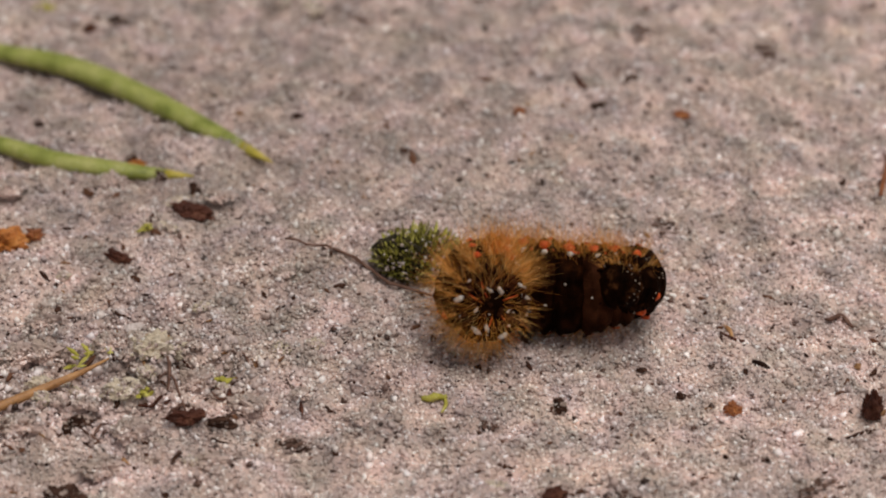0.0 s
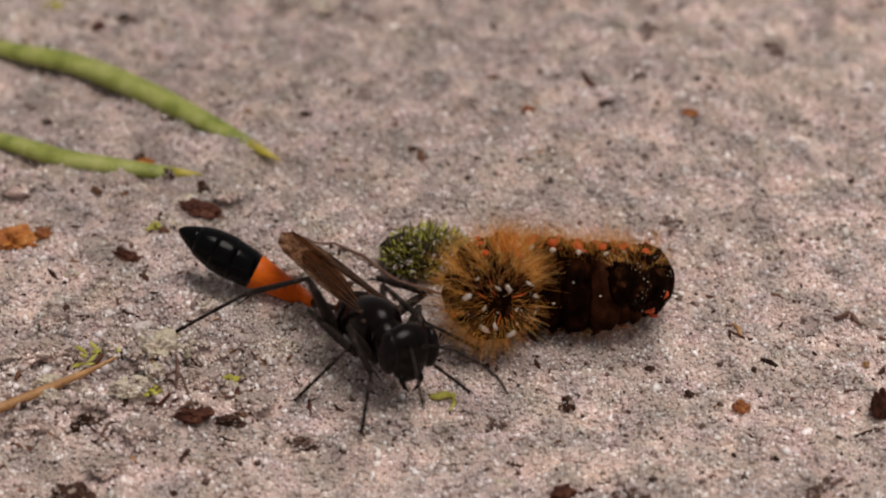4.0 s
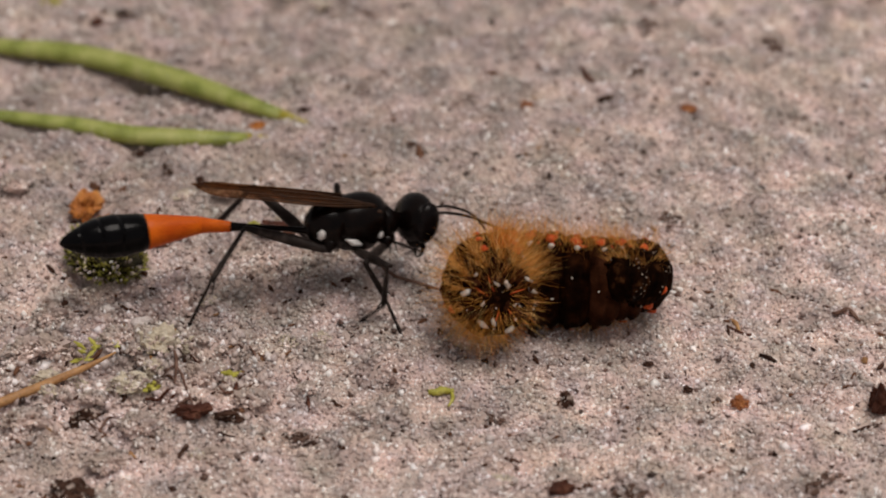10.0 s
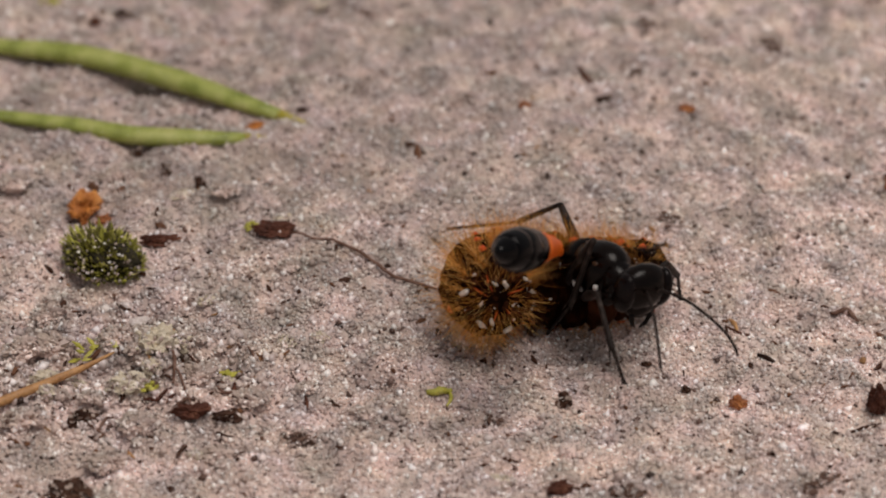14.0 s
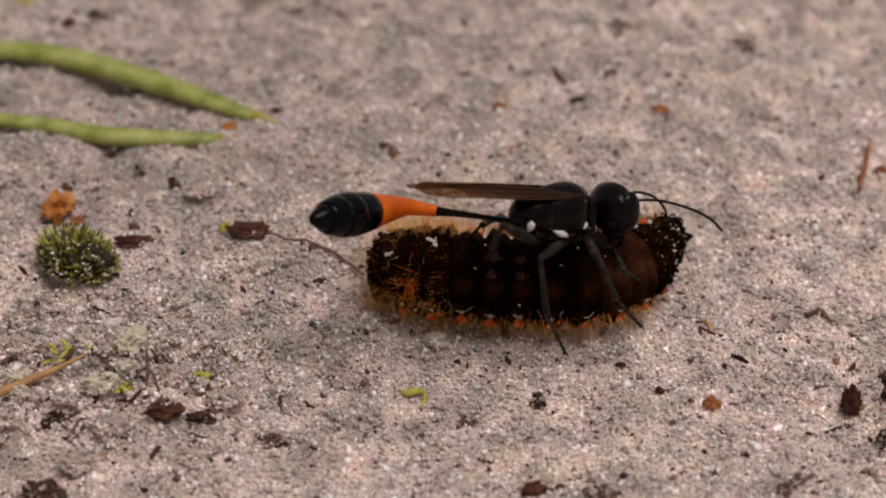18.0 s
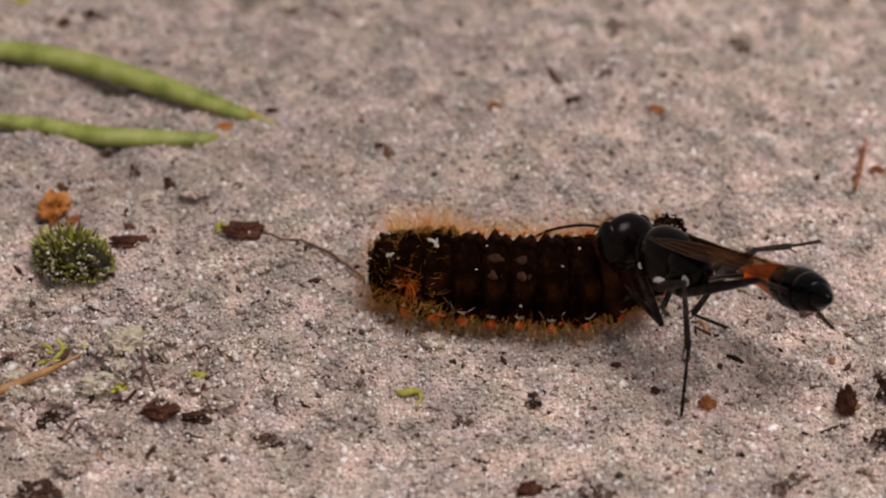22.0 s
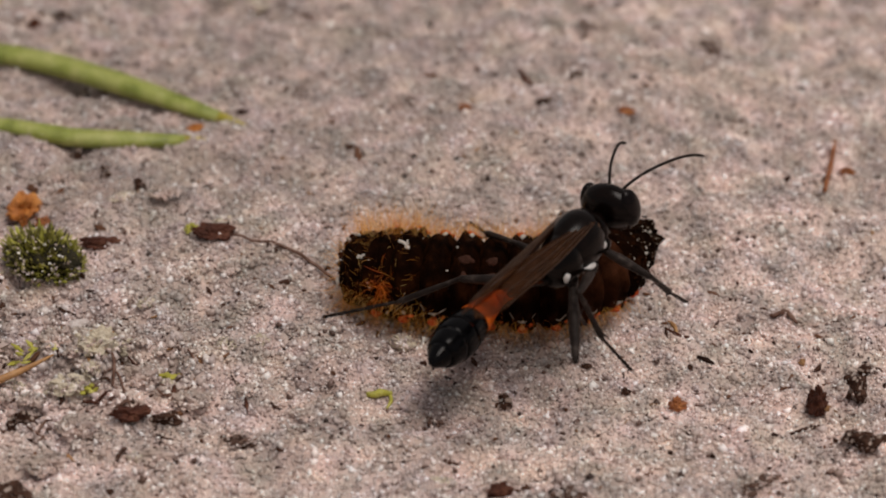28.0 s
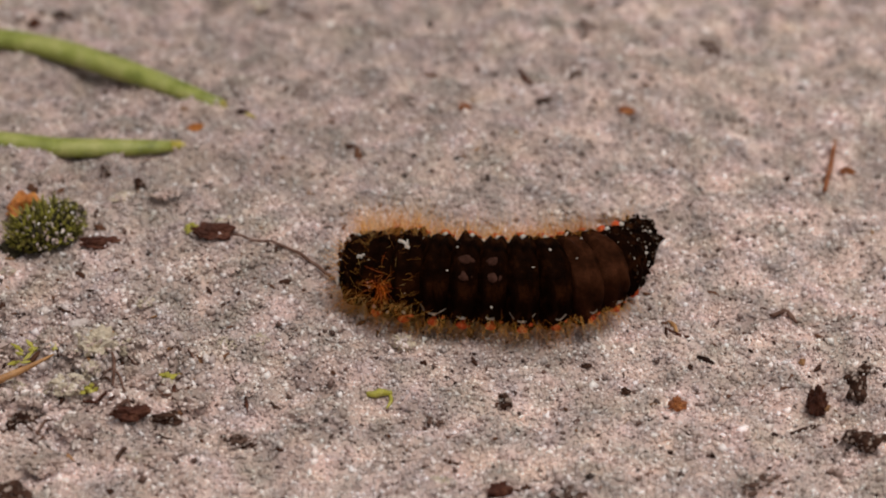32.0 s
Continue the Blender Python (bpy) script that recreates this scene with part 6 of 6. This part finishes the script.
        step = min(1.0, max(0.0, (s - 0.3) / 0.5))
        step = step * step * (3 - 2 * step)
        for name, (thigh_rows, shin_rows, foot_rows) in leg_rows.items():
            k, sign = name[1], 1 if name[0] == "l" else -1
            ankle, foot, pole = (between(p, q, step) for p, q in zip(a["legs"][name], b["legs"][name]))
            swing = Z * min(1.5, (b["legs"][name][1] - a["legs"][name][1]).length * 0.25) * math.sin(math.pi * step)
            ankle, foot = ankle + swing, foot + swing
            hx, hy, hz = HIP[k]
            hip = body @ Vector((hx, hy * sign, hz))
            span = ankle - hip
            d = min(max(span.length, abs(THIGH[k] - SHIN[k]) + 0.4), (THIGH[k] + SHIN[k]) * 0.985)
            u = span.normalized()
            ankle = hip + u * d
            along = (THIGH[k] ** 2 - SHIN[k] ** 2 + d * d) / (2 * d)
            rise = math.sqrt(max(0.0, THIGH[k] ** 2 - along ** 2))
            pole = (pole - u * pole.dot(u)).normalized()
            knee = hip + u * along + pole * rise
            thigh_rows.append((t, local(Matrix.Translation(hip) @ frame_of(knee - hip, pole).to_4x4())))
            shin_rows.append((t, local(Matrix.Translation(knee) @ frame_of(ankle - knee, pole).to_4x4())))
            foot_rows.append((t, local(Matrix.Translation(ankle) @ frame_of(foot - ankle, Z).to_4x4())))
    for k, r in rows.items():
        walk(hunter[k], r)
    for wing in hunter["wings"]:
        walk(wing, wing_rows)
    for k, parts in hunter["legs"].items():
        for ob, r in zip(parts, leg_rows[k]):
            walk(ob, r)

    # the caterpillar: curled up at first, then pulled straight
    curled = [(3.00, -12.46, 4.60), (2.58, -10.07, 3.80), (2.80, -8.05, 3.10), (4.39, -7.61, 2.90), (6.55, -8.18, 2.90), (8.88, -8.36, 2.90), (10.51, -7.82, 2.80), (11.53, -7.61, 2.90), (11.44, -8.83, 3.60), (10.59, -10.02, 4.20)]
    straight = [(-1.14, -6.10, 2.60), (1.41, -7.33, 2.90), (6.08, -8.14, 2.90), (10.09, -8.14, 2.90), (13.57, -6.11, 2.80), (15.37, -2.89, 2.60)]
    across = Vector((0, 0.530, 0.848))
    UNDER, OVER = 25, -18  # degrees by which it is rolled on its side
    base = worm.matrix_basis.translation / MM

    def shape(points, shift=(0, 0), roll=0):
        line = curve(points, RINGS)
        out = []
        for i, p in enumerate(line):
            way = line[min(i + 1, RINGS - 1)] - line[max(i - 1, 0)]
            belly = Matrix.Rotation(radians(roll), 3, way) @ way.cross(across)
            m = placed(p - base + Vector((*shift, 0)), way, -belly)
            out.append(m)
        return out

    one, two = curve(curled, 40), curve(straight, 40)
    half = [between(p, q, 0.5) for p, q in zip(one, two)]
    shapes = [(0, shape(curled, roll=UNDER)), (14.5, shape(curled, roll=UNDER)), (15.5, shape(half)), (16.5, shape([between(p, q, 0.9) for p, q in zip(one, two)], (-1.2, 0.0), OVER)),
              (17, shape(straight, (-1.0, 0.2), OVER)), (18, shape(straight, (-0.35, 0.1), OVER)), (19, shape(straight, (-1.3, 0.2), OVER)), (20, shape(straight, (-0.25, 0.05), OVER)), (22, shape(straight, roll=OVER)), (32, shape(straight, roll=OVER))]
    for i, ring in enumerate(worm_rings):
        walk(ring, [(t, poses[i]) for t, poses in shapes])

    # the moss clump: dragged off in the jaws, dropped, and kicked over at the end
    def spot(p, rz=0, rx=0):
        return pose(p[0] * MM, p[1] * MM, p[2] * MM, rx, 0, rz)

    first, lain, last = spot((-1.28, -2.64, 0.10)), spot((-20.51, -3.06, 0.00), 150), spot((-20.51, -0.10, 0.00), 215, 20)
    walk(clump, [(0, first), (6.9, first), (7.2, spot((-1.48, -3.13, 0.30), 10)), (7.5, spot((-3.38, -1.59, 2.20), 25)), (8, spot((-2.99, -1.89, 2.60), 30)), (8.4, spot((-9.59, -0.88, 2.60), 70)),
                 (8.6, spot((-15.76, -2.38, 1.50), 110)), (8.8, spot((-20.57, -3.39, 0.10), 150)), (30.9, spot((-20.51, -3.06, 0.00), 150)), (31.1, spot((-20.13, -2.27, 1.20), 190, 15)), (31.3, last), (32, last)])

    # the two needles and the scraps are pushed aside by the wasp
    def shoved(ob, rows):
        at = ob.matrix_basis.copy()
        walk(ob, [(t, Matrix.Translation(Vector((dx * MM, dy * MM, dz * MM))) @ at.copy() @ pose(0, 0, 0, 0, 0, turn)) for t, dx, dy, dz, turn in rows])

    shoved(upper_needle, [(0, 0, 0.00, 0, 0.0), (7.3, 0, 0.00, 0, 0.0), (8, 0.2, 0.8, 0, 10.9), (8.6, 0.2, 0.8, 0, 10.9), (30.8, 0.2, 0.8, 0, 10.9), (31.3, 0.5, 2.8, 0, 9.4), (32, 0.5, 2.8, 0, 9.4)])
    shoved(lower_needle, [(0, 0, 0.00, 0, 0.0), (7.3, 0, 0.00, 0, 0.0), (8, 4.45, 2.52, 0, 10.9), (8.6, 4.45, 2.52, 0, 10.9), (30.8, 4.45, 2.52, 0, 10.9), (31.3, 3.6, 1.19, 0, 15.3), (32, 3.6, 1.19, 0, 15.3)])
    # scraps that its feet drag along, from where they lie to where they end up
    def dragged(ob, t0, t1, to, turn):
        at = ob.matrix_basis.copy()
        end = pose(to[0] * MM, to[1] * MM, at.translation.z + (height(*to) - height(*(at.translation.xy / MM))) * MM) @ at.to_3x3().to_4x4() @ pose(0, 0, 0, 0, 0, turn)
        walk(ob, [(0, at), (t0, at), (t1, end), (32, end)])

    dragged(tip_scale, 7.3, 8.0, (-12.36, 13.98), 30)
    dragged(bract, 8.1, 8.6, (-10.29, 0.06), 20)
    dragged(green_bit, 8.1, 8.6, (-11.80, 0.60), 40)
    dragged(lichen_bit, 8.1, 8.6, (-9.92, 1.13), 60)
    dragged(rust_a, 8.4, 8.9, (-22.51, 3.83), 50)
    dragged(rust_b, 8.4, 8.9, (-21.28, 2.87), 30)
    dragged(flake_c, 8.4, 8.9, (-17.57, -0.92), 40)


motions()
